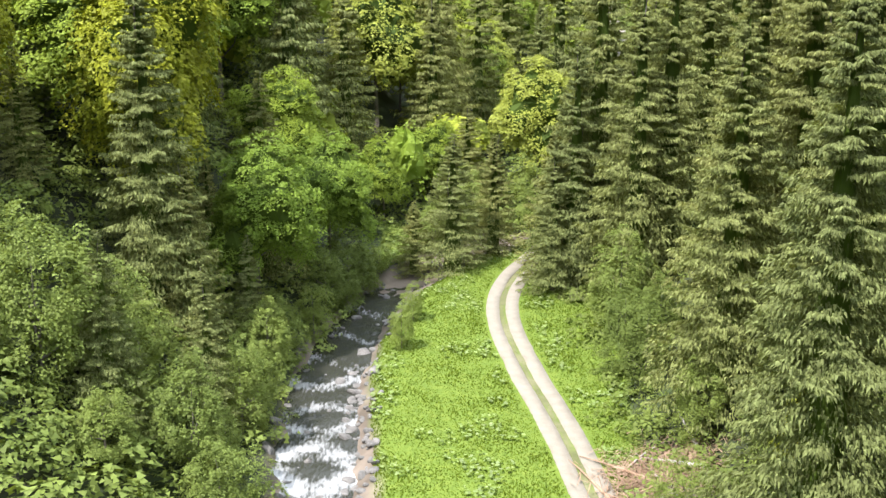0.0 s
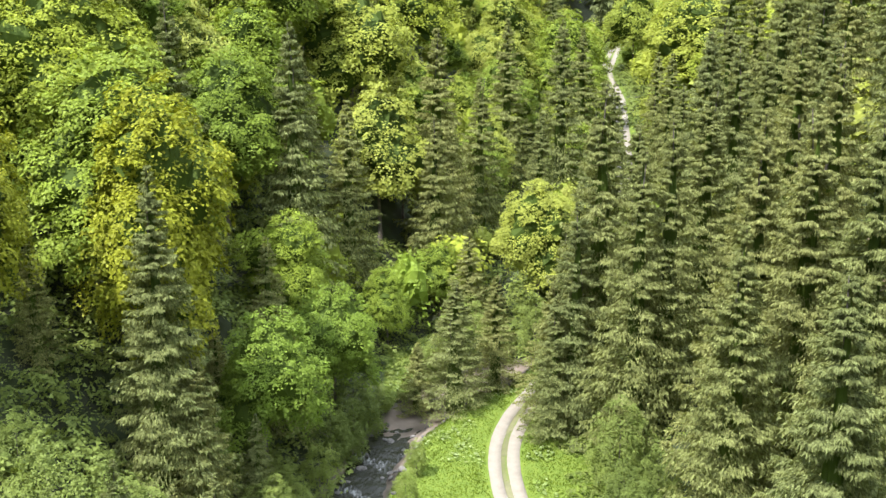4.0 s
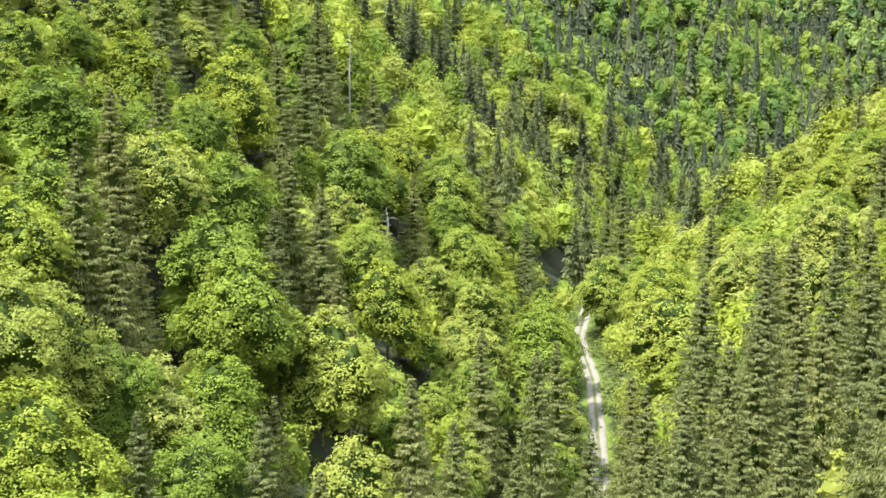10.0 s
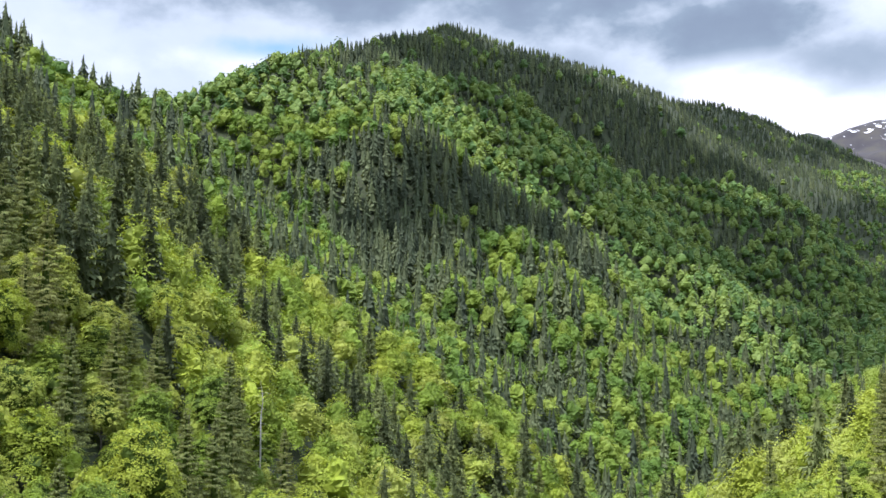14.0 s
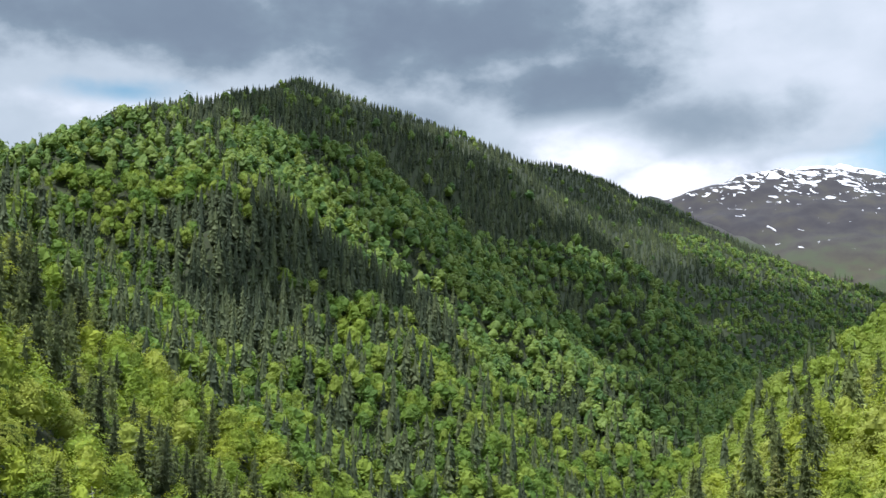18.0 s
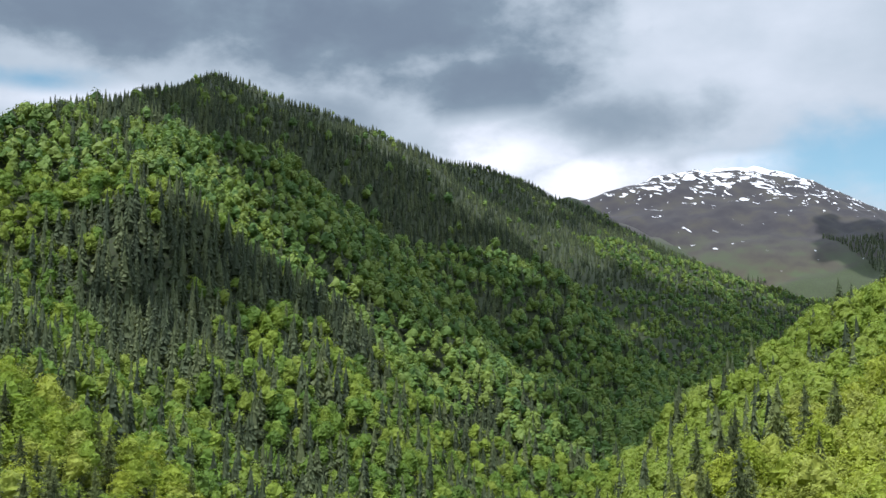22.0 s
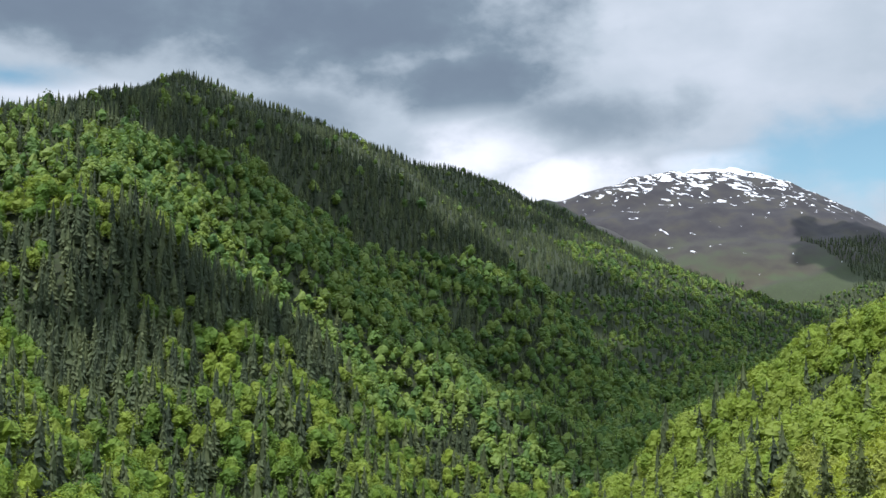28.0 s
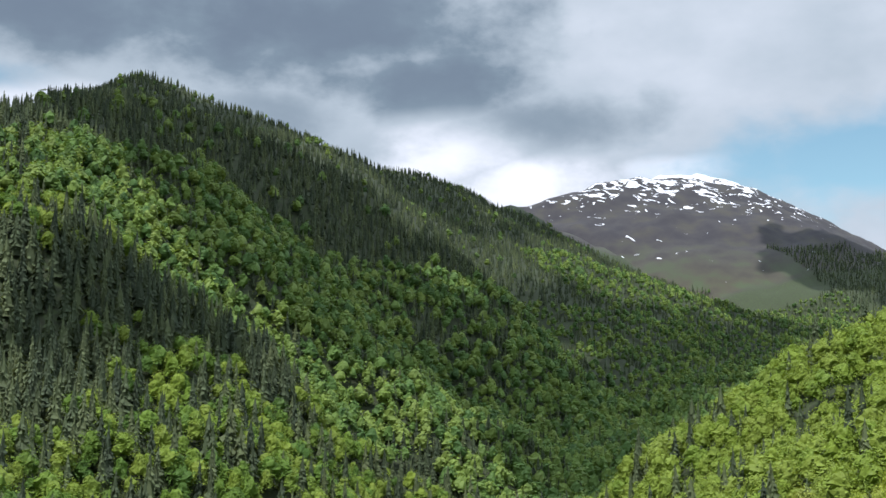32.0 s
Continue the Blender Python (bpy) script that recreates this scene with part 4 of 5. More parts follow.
for (x, y), p, r in zip(near, chance, rng.random((len(near), 3))):
    far = math.hypot(x, y)
    spruce = r[0] < p
    tall, wide = (20 + 12 * r[1], 0.85 + 0.3 * r[2]) if spruce else (12 + 12 * r[1] ** 1.3, 0.9 + 0.3 * r[2])
    if y < 205 and x < 2:
        tall *= 0.72
    if y > 178 and x > 42 and not spruce:
        tall *= 0.62
    mine = (0.17 if spruce else 0.31) * tall * wide
    room = np.array(TAKEN)
    if (np.hypot(room[:, 0] - x, room[:, 1] - y) < 0.82 * (room[:, 2] + mine)).any():
        continue
    if spruce:
        plant("spruce" if far < 105 else "spruce_mid", x, y, tall, wide)
    else:
        plant("beech" if far < 125 else "beech_mid", x, y, tall, wide)
    count, REACH = count + 1, max(REACH, far)
    if count > 440:
        break
for kind, models in MODELS.items():
    for i, (model, _) in enumerate(models):
        if (kind, i) not in USED:
            for o in (*model.children_recursive, model):
                bpy.data.objects.remove(o)


def wood(name, shapes, p, heights, mat, label, seed, hues=(0.0, 1.0)):
    """A far wood in one mesh: one of the shapes at each place."""
    rng = np.random.default_rng(seed)
    z = ground(p[:, 0], p[:, 1])
    vs, fs, ts, base = [], [], [], 0
    pick = rng.integers(0, len(shapes), len(p))
    turn, wide, hue = rng.uniform(0, 6.28, len(p)), rng.uniform(0.8, 1.25, len(p)), rng.uniform(*hues, len(p))
    for i, (sv, sf, tall) in enumerate(shapes):
        w = np.where(pick == i)[0]
        if not len(w):
            continue
        s = heights[w] / tall
        c, sn = np.cos(turn[w])[:, None], np.sin(turn[w])[:, None]
        xx, yy, zz = sv[:, 0][None], sv[:, 1][None], sv[:, 2][None]
        g = (s * wide[w])[:, None]
        q = np.stack([p[w, 0][:, None] + g * (c * xx - sn * yy), p[w, 1][:, None] + g * (sn * xx + c * yy), z[w][:, None] + s[:, None] * zz - 0.3], -1)
        vs.append(q.reshape(-1, 3))
        fs.append((sf[None] + (np.arange(len(w)) * len(sv))[:, None, None] + base).reshape(-1, 3))
        ts.append(np.repeat(hue[w], len(sv)))
        base += len(w) * len(sv)
    me = mesh_from(name, np.concatenate(vs), np.concatenate(fs), [mat], np.concatenate(ts))
    return tagged(new(name, me), label, "forest", kind="stuff")


def far_spruce(seed, boughs):
    """A far spruce: a slim spire of many ragged, hanging boughs."""
    rng = np.random.default_rng(seed)
    u = 1 - np.sqrt(1 - (np.arange(boughs) + rng.uniform(0, 1, boughs)) / (boughs + 1))
    u = 0.5 * u + 0.5 * np.linspace(0, 0.97, boughs)
    z, a = 24 * (0.05 + 0.94 * u), rng.uniform(0, 6.283, boughs)
    r = (4.5 * (1 - u) ** 0.9 + 0.25) * rng.uniform(0.6, 1.15, boughs)
    half = rng.uniform(0.32, 0.6, boughs) * (70 / boughs) ** 0.3
    tips = [np.stack([r * k * np.cos(a + h), r * k * np.sin(a + h), z - r * e], 1) for k, h, e in ((rng.uniform(0.6, 1, boughs), -half, rng.uniform(0.1, 0.6, boughs)), (1.0, half * 0.6, rng.uniform(0.3, 0.8, boughs)))]
    root = np.stack([0 * z, 0 * z, z + 0.3 * r + rng.uniform(0.3, 1.2, boughs)], 1)
    v = np.stack([root, *tips], 1).reshape(-1, 3)
    cv, cf = inner_cone(seed, 24, 0.62, 5, 4)
    return np.concatenate([v, cv]), np.concatenate([np.arange(len(v)).reshape(-1, 3), cf + len(v)]), 24


def bough_spruce(seed):
    """A spruce in the middle distance, bough by bough."""
    return *spruce_crown(seed, 24, 26, 7, 0.36, 3, 0.97, 0.5), 24


def far_beech(seed, count, leaf, around):
    """A far beech: a lobed mass of boughs, thick with sprays of leaves."""
    v, f = leaf_crown(seed, (0, 0, 10.2), (6.8, 6.8, 8.3), count, leaf, 130 if count > 500 else 60 if count > 140 else 22)
    return *with_core(v, f, seed, (0, 0, 10.2), (6.8, 6.8, 8.3), around, *((0.58, 0.76) if count > 500 else (0.64, 0.82) if count > 140 else (0.72, 0.9))), 18


# A coarse relief, to leave out trees on the hidden backs of the hills.
GX, GY = np.arange(-1320, 2420, 20.0), np.arange(-20, 3080, 20.0)
RELIEF = ground(*np.meshgrid(GX, GY))


def relief(x, y):
    i, j = np.clip((x - GX[0]) / 20, 0, len(GX) - 1.01), np.clip((y - GY[0]) / 20, 0, len(GY) - 1.01)
    a, b = i.astype(int), j.astype(int)
    u, w = i - a, j - b
    return (RELIEF[b, a] * (1 - u) + RELIEF[b, a + 1] * u) * (1 - w) + (RELIEF[b + 1, a] * (1 - u) + RELIEF[b + 1, a + 1] * u) * w


def facing(p):
    """Whether the crown at a place is open to the valley's air, not behind a ridge."""
    seen = np.zeros(len(p), bool)
    tip = relief(*p.T) + 24
    for ex, ey, ez in ((35, 115, 138), (0, 5, 90), (2, 16, 112)):
        clear = np.ones(len(p), bool)
        for t in np.linspace(0.06, 0.985, 60):
            clear &= relief(ex + (p[:, 0] - ex) * t, ey + (p[:, 1] - ey) * t) + 6 * (t < 0.96) < ez + (tip - ez) * t
        seen |= clear
    return seen


# Low shrubs under the edge of the wood.
p, rng = scatter(-40, 50, 40, 132, 1.8, 44)
brook, track, d = nearest(STREAM_LINE, *p.T)[0], nearest(TRACK_LINE, *p.T)[0], nearest(AXIS_LINE, *p.T)[0]
bank = p[:, 0] < np.interp(p[:, 1], STREAM_LINE[:, 1], STREAM_LINE[:, 0])
p = p[(bank | (p[:, 0] > 10.5) | (p[:, 1] > 111)) & (brook > np.where(p[:, 1] > 113, 1.0, 2.1)) & (track > 2.6)]
low = [(*leaf_crown(700 + i, (0, 0, 0.5), (1.3, 1.3, 0.9), 220, 0.12, 20), 1.3) for i in range(5)]
wood("undergrowth", low, p, np.where(p[:, 0] < -12, 1.5, 1.0) * rng.uniform(0.7, 1.9, len(p)), ALDER, "low leafy shrubs and saplings at the edge of the wood", 45)


# Young beeches that close the gaps in the nearer wood, and scrub along the track further up.
p, rng = scatter(-110, 150, 60, 330, 5.6, 46)
brook, track = nearest(STREAM_LINE, *p.T)[0], nearest(TRACK_LINE, *p.T)[0]
p = p[in_view(p) & free(p, 0.4) & (brook > 3.2) & (track > 4.2) & (np.hypot(*p.T) < REACH) & (p[:, 1] > 112)]
young = [(*with_core(*leaf_crown(720 + i, (0, 0, 4.6), (3.4, 3.4, 4.6), 700, 0.22, 60), i, (0, 0, 4.6), (3.4, 3.4, 4.6), 12, 0.6, 0.8), 9) for i in range(5)]
wood("young_beeches", young, p, rng.uniform(5, 11, len(p)), BEECH, "young green beeches and hazel between the taller trees", 47)
p, rng = scatter(40, 330, 178, 480, 5.0, 50)
d, side, al = nearest(AXIS_LINE, *p.T)
p = p[in_view(p) & (side > 0) & (d > 14) & free(p, -0.5)]
p = p[facing(p)]
scrub = [(*with_core(*leaf_crown(740 + i, (0, 0, 4.4), (3.3, 3.3, 4.4), 260, 0.34, 44), i, (0, 0, 4.4), (3.3, 3.3, 4.4), 10, 0.56, 0.74), 9) for i in range(5)]
wood("young_beeches", scrub, p, rng.uniform(7, 12, len(p)), BEECH, "low yellow green young beeches and hazel on the sunny hillside", 51, (0.3, 0.8))
p, rng = scatter(0, 60, 112, 300, 1.9, 48)
brook, track = nearest(STREAM_LINE, *p.T)[0], nearest(TRACK_LINE, *p.T)[0]
p = p[((brook < 5) & (brook > 0.8) & (track > 2.3)) | ((track > 2.3) & (track < 9))]
wood("undergrowth", low, p, rng.uniform(0.9, 2.8, len(p)), ALDER, "grey green scrub and saplings beside the forest track", 49)


def rows_of(x0, x1, y0, y1, step, seed, inner, outer):
    p, rng = scatter(x0, x1, y0, y1, step, seed)
    far = np.hypot(p[:, 0], p[:, 1])
    brook, track = nearest(STREAM_LINE, *p.T)[0], nearest(TRACK_LINE, *p.T)[0]
    p = p[in_view(p) & (far > inner) & (far <= outer) & (brook > 3) & (track > 3.4) & (rng.random(len(p)) < 0.95)]
    p = p[facing(p)]
    conifer = rng.random(len(p)) < conifers(p[:, 0], p[:, 1])
    return p, conifer, rng


for inner, outer, step, area, sw, bc, leaf, seed, around in [
        (REACH, 520, 9.0, (-320, 420, 0, 530), 0, 1500, 0.34, 31, 18),
        (520, 950, 8.6, (-500, 900, 300, 960), 110, 330, 0.6, 32, 12),
        (950, 1560, 8.4, (-800, 1400, 500, 1570), 56, 64, 1.35, 33, 8),
        (1560, 3450, 9.2, (-1300, 2300, 800, 2950), 26, 14, 2.6, 34, 6)]:
    p, con, rng = rows_of(*area, step, seed, inner, outer)
    if outer > 3000:
        fit = (p[:, 1] < 2380) | (ground(*p.T) < 440 + 150 * (p[:, 0] > 1840) + 25 * wave(p[:, 0], p[:, 1], 200, 51, 2))
        fit &= ~((np.abs(p[:, 0] - 1690) < 110) & (p[:, 1] > 2380))
        fit &= (np.hypot(*p.T) < 3050) | (p[:, 0] > 1840)
        con |= p[:, 0] > 1820
        p, con = p[fit], con[fit]
    h = rng.uniform(0, 1, len(p)) ** 0.8
    if outer < 600:
        hillside = nearest(AXIS_LINE, *p.T)[1] > 0
        keep = ~hillside | con | (rng.random(len(p)) < 0.25)
        p, con, h = p[keep], con[keep], h[keep]
    small = 1.0 if outer < 1600 else 0.75
    # The dark hues stand for self-shade that these sparse crowns lack.
    wood("spruce_wood", [bough_spruce(seed * 10 + i) if outer < 600 else far_spruce(seed * 10 + i, sw) for i in range(5)], p[con], ((20 if outer < 960 else 15) + (12 if outer < 960 else 8) * h[con]) * small, SPRUCE if outer < 600 else SPRUCE_SHADED, "dense dark green spruce wood on the mountain slopes", seed, (0.05, 0.5) if outer < 600 else (0.0, 1.0))
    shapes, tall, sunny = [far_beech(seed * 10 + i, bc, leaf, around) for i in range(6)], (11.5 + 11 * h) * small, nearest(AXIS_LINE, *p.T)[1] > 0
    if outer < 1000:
        wood("beech_wood", shapes, p[~con & sunny], tall[~con & sunny], BEECH if outer < 600 else BEECH_HAZE, "yellow green young beech wood on the sunny hillside", seed + 2, (0.3, 0.62))
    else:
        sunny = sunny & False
    # Beyond the first ring the leaf colour itself carries the haze.
    wood("beech_wood", shapes, p[~con & ~sunny], tall[~con & ~sunny], BEECH if outer < 600 else BEECH_HAZE if outer < 1000 else BEECH_FAR_HAZE, "bright green spring beech wood on the mountain slopes", seed + 1)


# The wood goes on beside and behind the starting place.
p, rng = scatter(-120, 130, -110, 120, 9.2, 36)
p = p[~in_view(p, 9.0) & (np.abs(p[:, 0]) > 17) & (nearest(TRACK_LINE, *p.T)[0] > 6) & free(p, 2.0)]
con = rng.random(len(p)) < np.where(p[:, 0] > 0, 0.85, 0.3)
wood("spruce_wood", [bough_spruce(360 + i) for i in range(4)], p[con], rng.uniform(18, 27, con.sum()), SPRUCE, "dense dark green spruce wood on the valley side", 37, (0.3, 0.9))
wood("beech_wood", [far_beech(370 + i, 500, 0.5, 16) for i in range(4)], p[~con], rng.uniform(12, 20, (~con).sum()), BEECH, "bright green spring beech wood on the valley side", 38)


# ---- the brook, the track and the meadow ----
def ribbon(line, y0, y1, offsets, lift, thick=0.0):
    """A strip of ground along a line: the offsets are metres to the side, lift is the height over the ground."""
    p = line[(line[:, 1] > y0) & (line[:, 1] < y1)]
    t = np.gradient(p[:, :2], axis=0)
    t /= np.linalg.norm(t, axis=1)[:, None]
    nrm = np.stack([t[:, 1], -t[:, 0]], 1)
    rng = np.random.default_rng(len(p))
    k = len(offsets)
    xy = p[:, None, :2] + nrm[:, None] * np.asarray(offsets)[None, :, None]
    edge = np.convolve(rng.normal(size=len(p)), np.ones(3) / 3, "same") * 0.06
    xy[:, 0] += nrm * edge[:, None]
    xy[:, -1] += nrm * np.roll(edge, 5)[:, None]
    z = lift(xy) if callable(lift) else ground(xy[..., 0], xy[..., 1]) + lift
    v = np.concatenate([xy, z[..., None]], -1).reshape(-1, 3)
    i = (np.arange(len(p) - 1)[:, None] * k + np.arange(k - 1)).ravel()
    return v, np.stack([i, i + 1, i + k + 1, i + k], 1), xy


TRACK_FINE = smooth_line(TRACK_LINE[::3], 0.5)
track = new("road")
tagged(track, "pale gravel forest track with two wheel ruts and a grass strip", "road", kind="structure")
for side_of in (-0.78, 0.78):
    off = [side_of - 0.56, side_of - 0.5, side_of, side_of + 0.5, side_of + 0.56]
    v, f, _ = ribbon(TRACK_FINE, -380, 290, off, 0.085)
    v = v.reshape(-1, 5, 3)
    v[:, (0, 4), 2] -= 0.16
    v[:, 2, 2] -= 0.03
    part("rut", mesh_from("rut", v.reshape(-1, 3), f, [GRAVEL], smooth=True), track)


def water_material():
    m, n, k, bsdf, out = material("brook_water")
    foam, geo = n.new("ShaderNodeAttribute"), n.new("ShaderNodeNewGeometry")
    foam.attribute_name = "foam"
    mp, a = n.new("ShaderNodeMapping"), n.new("ShaderNodeTexNoise")
    mp.inputs["Scale"].default_value = (3.2, 1.0, 1.0)
    a.inputs["Scale"].default_value, a.inputs["Detail"].default_value = 1.5, 7
    k.new(geo.outputs["Position"], mp.inputs["Vector"]), k.new(mp.outputs[0], a.inputs["Vector"])
    add, step = n.new("ShaderNodeMath"), n.new("ShaderNodeMapRange")
    k.new(foam.outputs["Fac"], add.inputs[0]), k.new(a.outputs["Fac"], add.inputs[1])
    step.inputs["From Min"].default_value, step.inputs["From Max"].default_value = 0.76, 1.5
    k.new(add.outputs[0], step.inputs["Value"])
    mx = n.new("ShaderNodeMix")
    mx.data_type = "RGBA"
    mx.inputs["A"].default_value, mx.inputs["B"].default_value = (0.036, 0.038, 0.03, 1), (0.6, 0.62, 0.63, 1)
    k.new(step.outputs[0], mx.inputs["Factor"]), k.new(mx.outputs["Result"], bsdf.inputs["Base Color"])
    rr = n.new("ShaderNodeMapRange")
    rr.inputs["To Min"].default_value, rr.inputs["To Max"].default_value = 0.12, 0.8
    k.new(step.outputs[0], rr.inputs["Value"]), k.new(rr.outputs[0], bsdf.inputs["Roughness"])
    bm = n.new("ShaderNodeBump")
    bm.inputs["Strength"].default_value, bm.inputs["Distance"].default_value = 0.8, 0.12
    k.new(a.outputs["Fac"], bm.inputs["Height"]), k.new(bm.outputs[0], bsdf.inputs["Normal"])
    return m


# Small falls in the brook: place along y, drop in metres.
FALLS = [(55, 0.4), (59.5, 0.5), (63.4, 0.45), (67.2, 0.35), (70.4, 0.25), (73, 0.2), (77.5, 0.25), (81, 0.15), (86, 0.15), (92, 0.2), (99, 0.2), (106, 0.3)]


def water_level(y):
    z = -0.75 + 0.006 * (y - 62)
    for fy, drop in FALLS:
        z = z + drop * 0.3 * (np.tanh((y - fy) / 0.5) + 1) / 2
    return z - 0.45


STREAM_FINE = smooth_line(STREAM_LINE[::2], 0.4)
v, f, xy = ribbon(STREAM_FINE, -380, 300, np.linspace(-3.7, 3.7, 16), lambda q: water_level(q[..., 1]) + 0.07 * wave(q[..., 0] * 2, q[..., 1], 2.2, 41, 3))
me = mesh_from("water", v, f, [water_material()], smooth=True)
foam = np.zeros(len(v))
for fy, drop in FALLS:
    foam = np.maximum(foam, (0.25 + drop * 1.3) * (0.8 + 0.45 * wave(v[:, 0], v[:, 1], 4, int(fy), 2)) * np.exp(-((v[:, 1] - fy + 0.9 - 0.9 * np.sin(v[:, 0] * 1.1 + fy)) / (0.7 + 2.4 * drop)) ** 2))
me.attributes.new("foam", "FLOAT", "POINT").data.foreach_set("value", foam.astype(np.float32))
tagged(new("water", me), "rushing mountain brook with white foaming falls", "water", kind="structure")


def boulder_mesh(seed):
    rng = np.random.default_rng(seed)
    bm = bmesh.new()
    bmesh.ops.create_icosphere(bm, subdivisions=2, radius=1)
    cut = rng.normal(size=(7, 3))
    cut /= np.linalg.norm(cut, axis=1)[:, None]
    lim = rng.uniform(0.55, 0.85, 7)
    for vert in bm.verts:
        c = np.array(vert.co)
        for d, l in zip(cut, lim):
            over = c @ d - l
            if over > 0:
                c = c - d * over * 0.9
        vert.co = c * (1.3, 0.95, 0.65)
    me = bpy.data.meshes.new("boulder")
    bm.to_mesh(me)
    bm.free()
    me.materials.append(ROCK)
    return me


BOULDERS = [boulder_mesh(s) for s in range(5)]
rng = np.random.default_rng(77)
for i in range(230):
    y = rng.uniform(56, 108) if i < 150 else rng.uniform(54, 76)
    x = float(np.interp(y, STREAM_LINE[:, 1], STREAM_LINE[:, 0])) + (rng.choice([-1, 1, 1]) * rng.uniform(1.5, 3.3) if rng.random() < 0.8 else rng.uniform(-1.6, 1.6))
    if i >= 150:
        x = float(np.interp(y, STREAM_LINE[:, 1], STREAM_LINE[:, 0])) + rng.uniform(1.7, 3.9)
    size = rng.uniform(0.1, 0.34) * (1.5 if rng.random() < 0.12 else 1)
    ob = tagged(new("boulder", BOULDERS[i % 5]), "grey wet boulder at the edge of the brook", "boulder", "boulders in the brook")
    z = max(float(ground(x, y)), float(water_level(y)) - 0.1) + 0.1 * size
    ob.matrix_basis = Matrix.LocRotScale((x, y, z), Euler((rng.uniform(-0.4, 0.4), rng.uniform(-0.4, 0.4), rng.uniform(0, 6.28))), (size,) * 3)


def meadow_places(count, seed):
    rng = np.random.default_rng(seed)
    p = np.stack([rng.uniform(-8, 14, count), rng.uniform(52, 112, count)], 1)
    b, t, d = nearest(STREAM_LINE, *p.T)[0], nearest(TRACK_LINE, *p.T)[0], nearest(AXIS_LINE, *p.T)[0]
    rut = (t > 0.30) & (t < 1.28)
    rut |= (t < 0.31) & (rng.random(count) < 0.6)
    return p[(b > np.interp(p[:, 1], [50, 66, 78, 90], [3.7, 3.5, 2.9, 2.7])) & ~rut & (d < 13) & (p[:, 0] > -5.5)], rng


p, rng = meadow_places(110000, 61)
low = nearest(TRACK_LINE, *p.T)[0] < 1.5
n = len(p)
z = ground(p[:, 0], p[:, 1])
a = rng.uniform(0, 6.28, (n, 2))
tall = rng.uniform(0.05, 0.15, n) * np.where(low, 0.4, 1) * (1 + 0.5 * wave(p[:, 0], p[:, 1], 6, 9, 2))
base = np.concatenate([p, z[:, None] - 0.02], 1)
tri = np.stack([base + np.stack([0.06 * np.cos(a[:, 0]), 0.06 * np.sin(a[:, 0]), 0 * tall], 1), base - np.stack([0.06 * np.cos(a[:, 0]), 0.06 * np.sin(a[:, 0]), 0 * tall], 1),
                base + np.stack([0.5 * tall * np.cos(a[:, 1]), 0.5 * tall * np.sin(a[:, 1]), tall], 1)], 1)
tagged(new("grass", mesh_from("grass", tri.reshape(-1, 3), np.arange(3 * n).reshape(-1, 3), [GRASS], np.repeat(rng.random(n), 3))), "lush bright green spring grass in the meadow", "grass", kind="stuff")
p, rng = meadow_places(9000, 62)
p = p[(wave(p[:, 0], p[:, 1], 9, 13, 2) > 0.26) & (nearest(TRACK_LINE, *p.T)[0] > 1.6)]
n = len(p)
base = np.concatenate([p, (ground(p[:, 0], p[:, 1]) + rng.uniform(0.2, 0.36, n))[:, None]], 1)
a, r = rng.uniform(0, 6.28, n), rng.uniform(0.06, 0.17, n)
ring = [base + np.stack([r * np.cos(a + k * 1.2566), r * np.sin(a + k * 1.2566), 0.3 * r * rng.normal(size=n)], 1) for k in range(5)]
tagged(new("butterbur", mesh_from("butterbur", np.stack(ring, 1).reshape(-1, 3), np.arange(5 * n).reshape(-1, 5), [BURDOCK], np.repeat(rng.random(n), 5))), "pale broad butterbur leaves in patches across the meadow", "plants", kind="stuff")


# ---- dead wood ----
def pole_mesh(length, radius, seed, mat, bend=0.05):
    """A tapered, crooked pole along +x."""
    rng = np.random.default_rng(seed)
    n, k = 7, 6
    u = np.linspace(0, 1, n)
    c = np.stack([length * u, bend * length * np.sin(2.4 * u + rng.uniform(0, 3)), bend * length * 0.5 * np.sin(3 * u)], 1)
    ang = np.arange(k) * 2 * np.pi / k
    r = radius * (1 - 0.8 * u)
    v = np.concatenate([p + q * np.stack([0 * ang, np.cos(ang), np.sin(ang)], 1) for p, q in zip(c, r)])
    f = [(k * j + i, k * j + (i + 1) % k, k * j + k + (i + 1) % k, k * j + k + i) for j in range(n - 1) for i in range(k)]
    return mesh_from("pole", v, f, [mat], smooth=True)


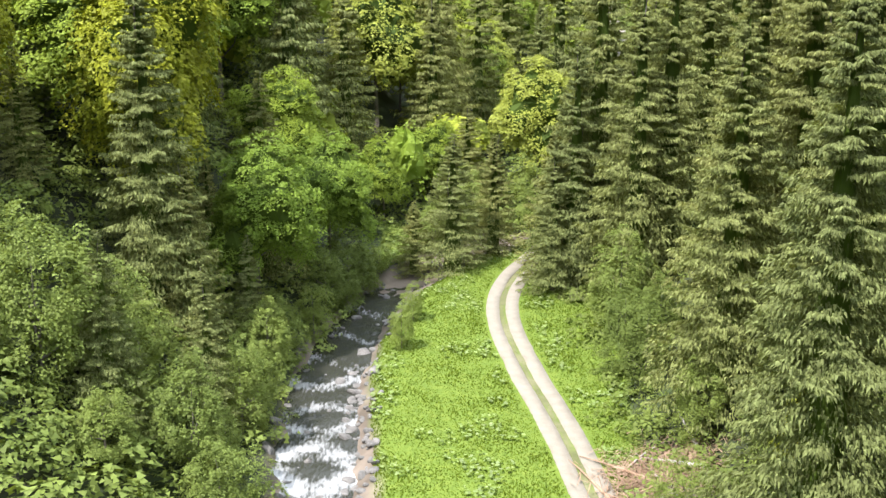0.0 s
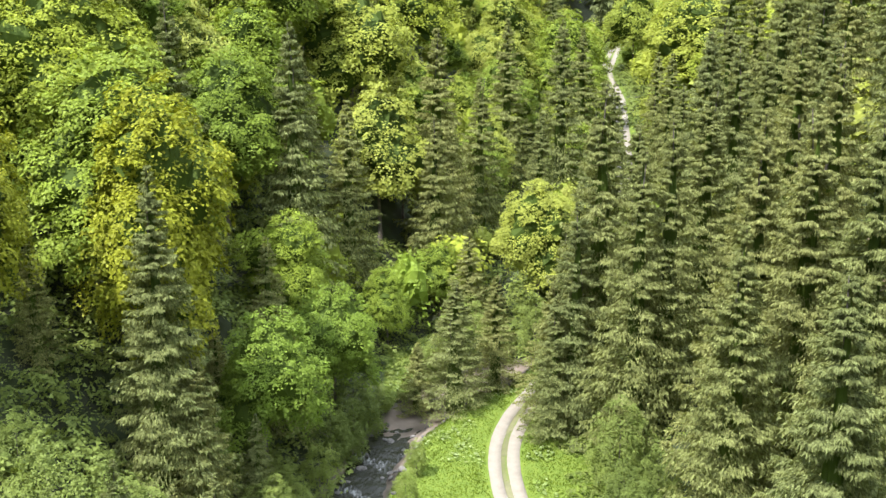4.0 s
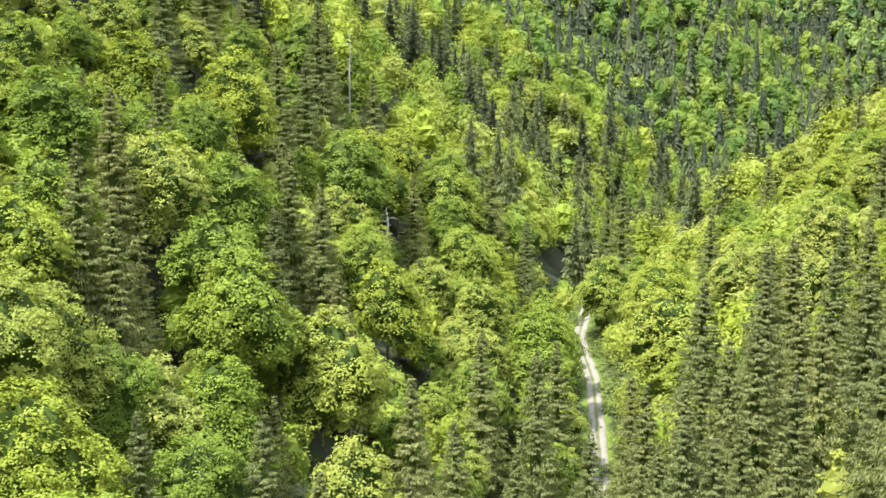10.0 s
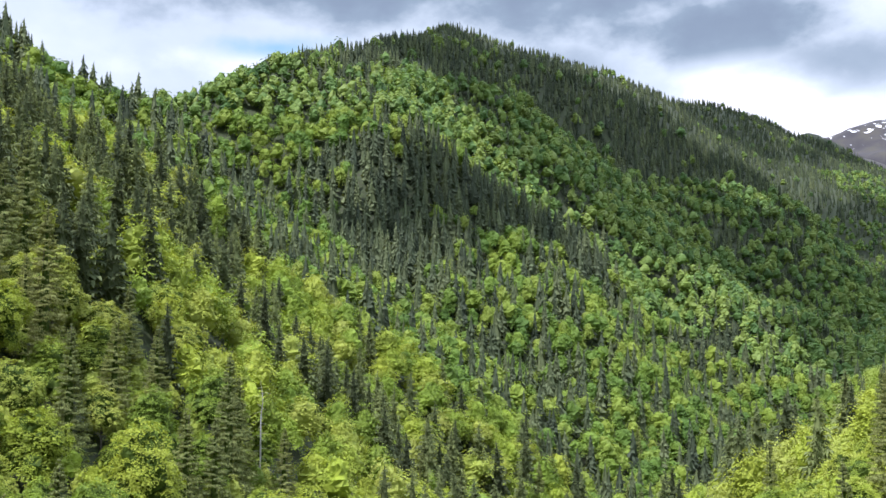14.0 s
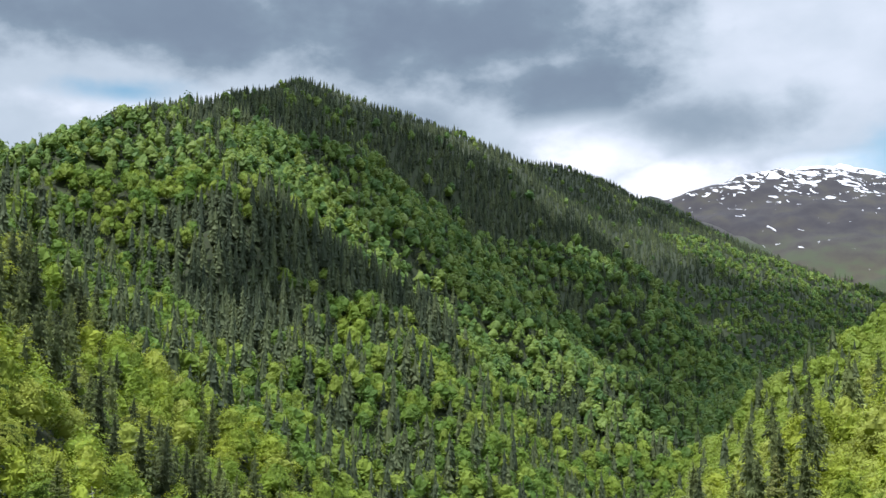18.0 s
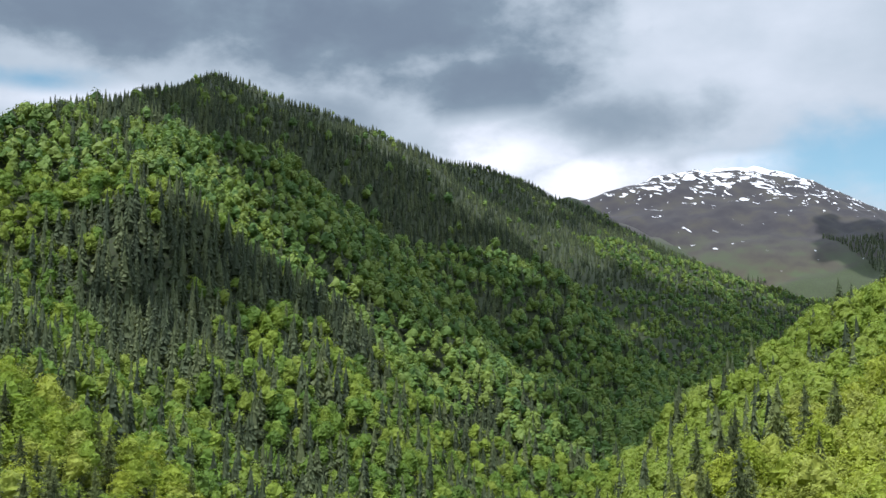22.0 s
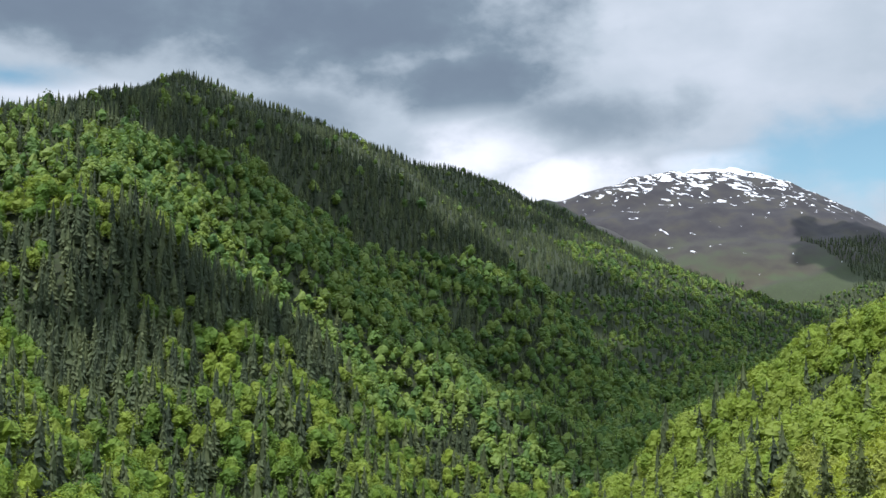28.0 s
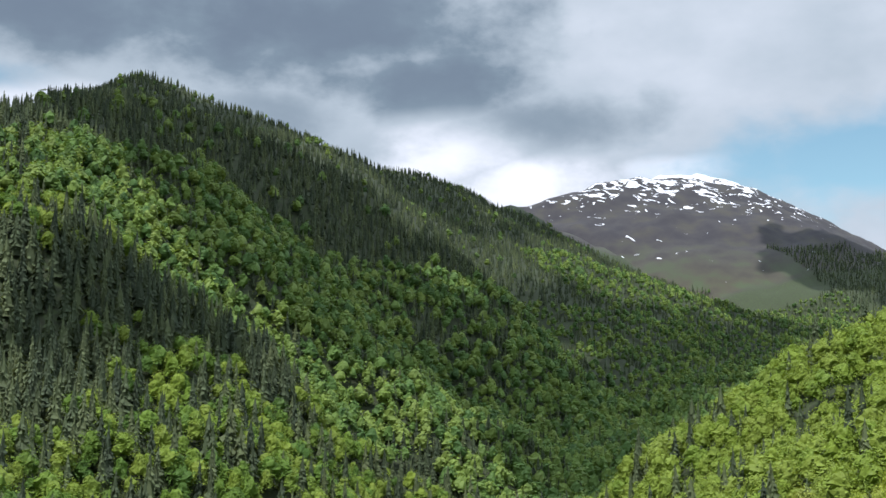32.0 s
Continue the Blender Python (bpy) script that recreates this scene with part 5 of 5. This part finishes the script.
def dead_tree(x, y, height, lean):
    """A bare grey snag with broken branch stubs."""
    e = tagged(new("dead_tree"), "bare grey weathered dead tree standing in the wood", "dead tree")
    trunk = stem(height, 0.3, 5, 8, lean)
    trunk.materials.clear()
    trunk.materials.append(SNAGWOOD)
    part("trunk", trunk, e)
    rng = np.random.default_rng(3)
    stub = [pole_mesh(l, 0.05, i, SNAGWOOD, 0.12) for i, l in enumerate((1.2, 1.9, 2.6))]
    for i in range(26):
        o = part("branch", stub[i % 3], e)
        u = 0.25 + 0.72 * i / 26
        o.matrix_basis = pose(lean * height * u * u, 0, height * u, 0, rng.uniform(-10, 30), i * 137.5)
    e.matrix_basis = pose(x, y, float(ground(x, y)), 0, 0, 40)


dead_tree(-16, 281, 25, 0.02)
dead_tree(-6, 214, 18, 0.04)
POLES = [pole_mesh(l, r, i, m, b) for i, (l, r, m, b) in enumerate([(5.5, 0.13, DEADWOOD, 0.03), (4.2, 0.10, DEADWOOD, 0.05), (3.2, 0.07, SNAGWOOD, 0.06), (6.5, 0.16, SNAGWOOD, 0.02)])]
rng = np.random.default_rng(8)
for cx, cy, count, spread in ((12.6, 61.2, 12, 1.7), (33.5, 87.5, 16, 3.8)):
    for i in range(count):
        x, y = cx + rng.normal() * spread, cy + rng.normal() * spread
        a = rng.uniform(0, 6.28)
        z0, z1 = float(ground(x, y)), float(ground(x + 4 * math.cos(a), y + 4 * math.sin(a)))
        o = tagged(new("log", POLES[i % 4]), "fallen brown dead log lying on the bank", "log", "fallen logs")
        o.matrix_basis = pose(x, y, z0 + 0.1 + 0.05 * (i % 3), 0, -math.degrees(math.atan2(z1 - z0, 4)), math.degrees(a))
n = 5200
c = np.where(rng.random(n) < 0.45, 0, 1)
p = np.stack([np.array([12.6, 33.5])[c] + rng.normal(size=n) * np.array([1.5, 3.4])[c], np.array([61.2, 87.5])[c] + rng.normal(size=n) * np.array([1.6, 5.0])[c]], 1)
base = np.concatenate([p, (ground(*p.T) + rng.uniform(0, 0.35, n))[:, None]], 1)
way = rng.normal(size=(n, 3)) * np.array([1, 1, 0.35])
way *= rng.uniform(0.3, 0.9, (n, 1)) / np.linalg.norm(way, axis=1)[:, None]
wide = np.cross(way, [0, 0, 1.0])
wide *= 0.035 / (np.linalg.norm(wide, axis=1)[:, None] + 1e-6)
tri = np.stack([base - way + wide, base - way - wide, base + way + np.array([0, 0, 0.1])], 1)
tagged(new("brushwood", mesh_from("brushwood", tri.reshape(-1, 3), np.arange(3 * n).reshape(-1, 3), [DEADWOOD])), "reddish brown dead twigs heaped on the bank", "brushwood", kind="stuff")
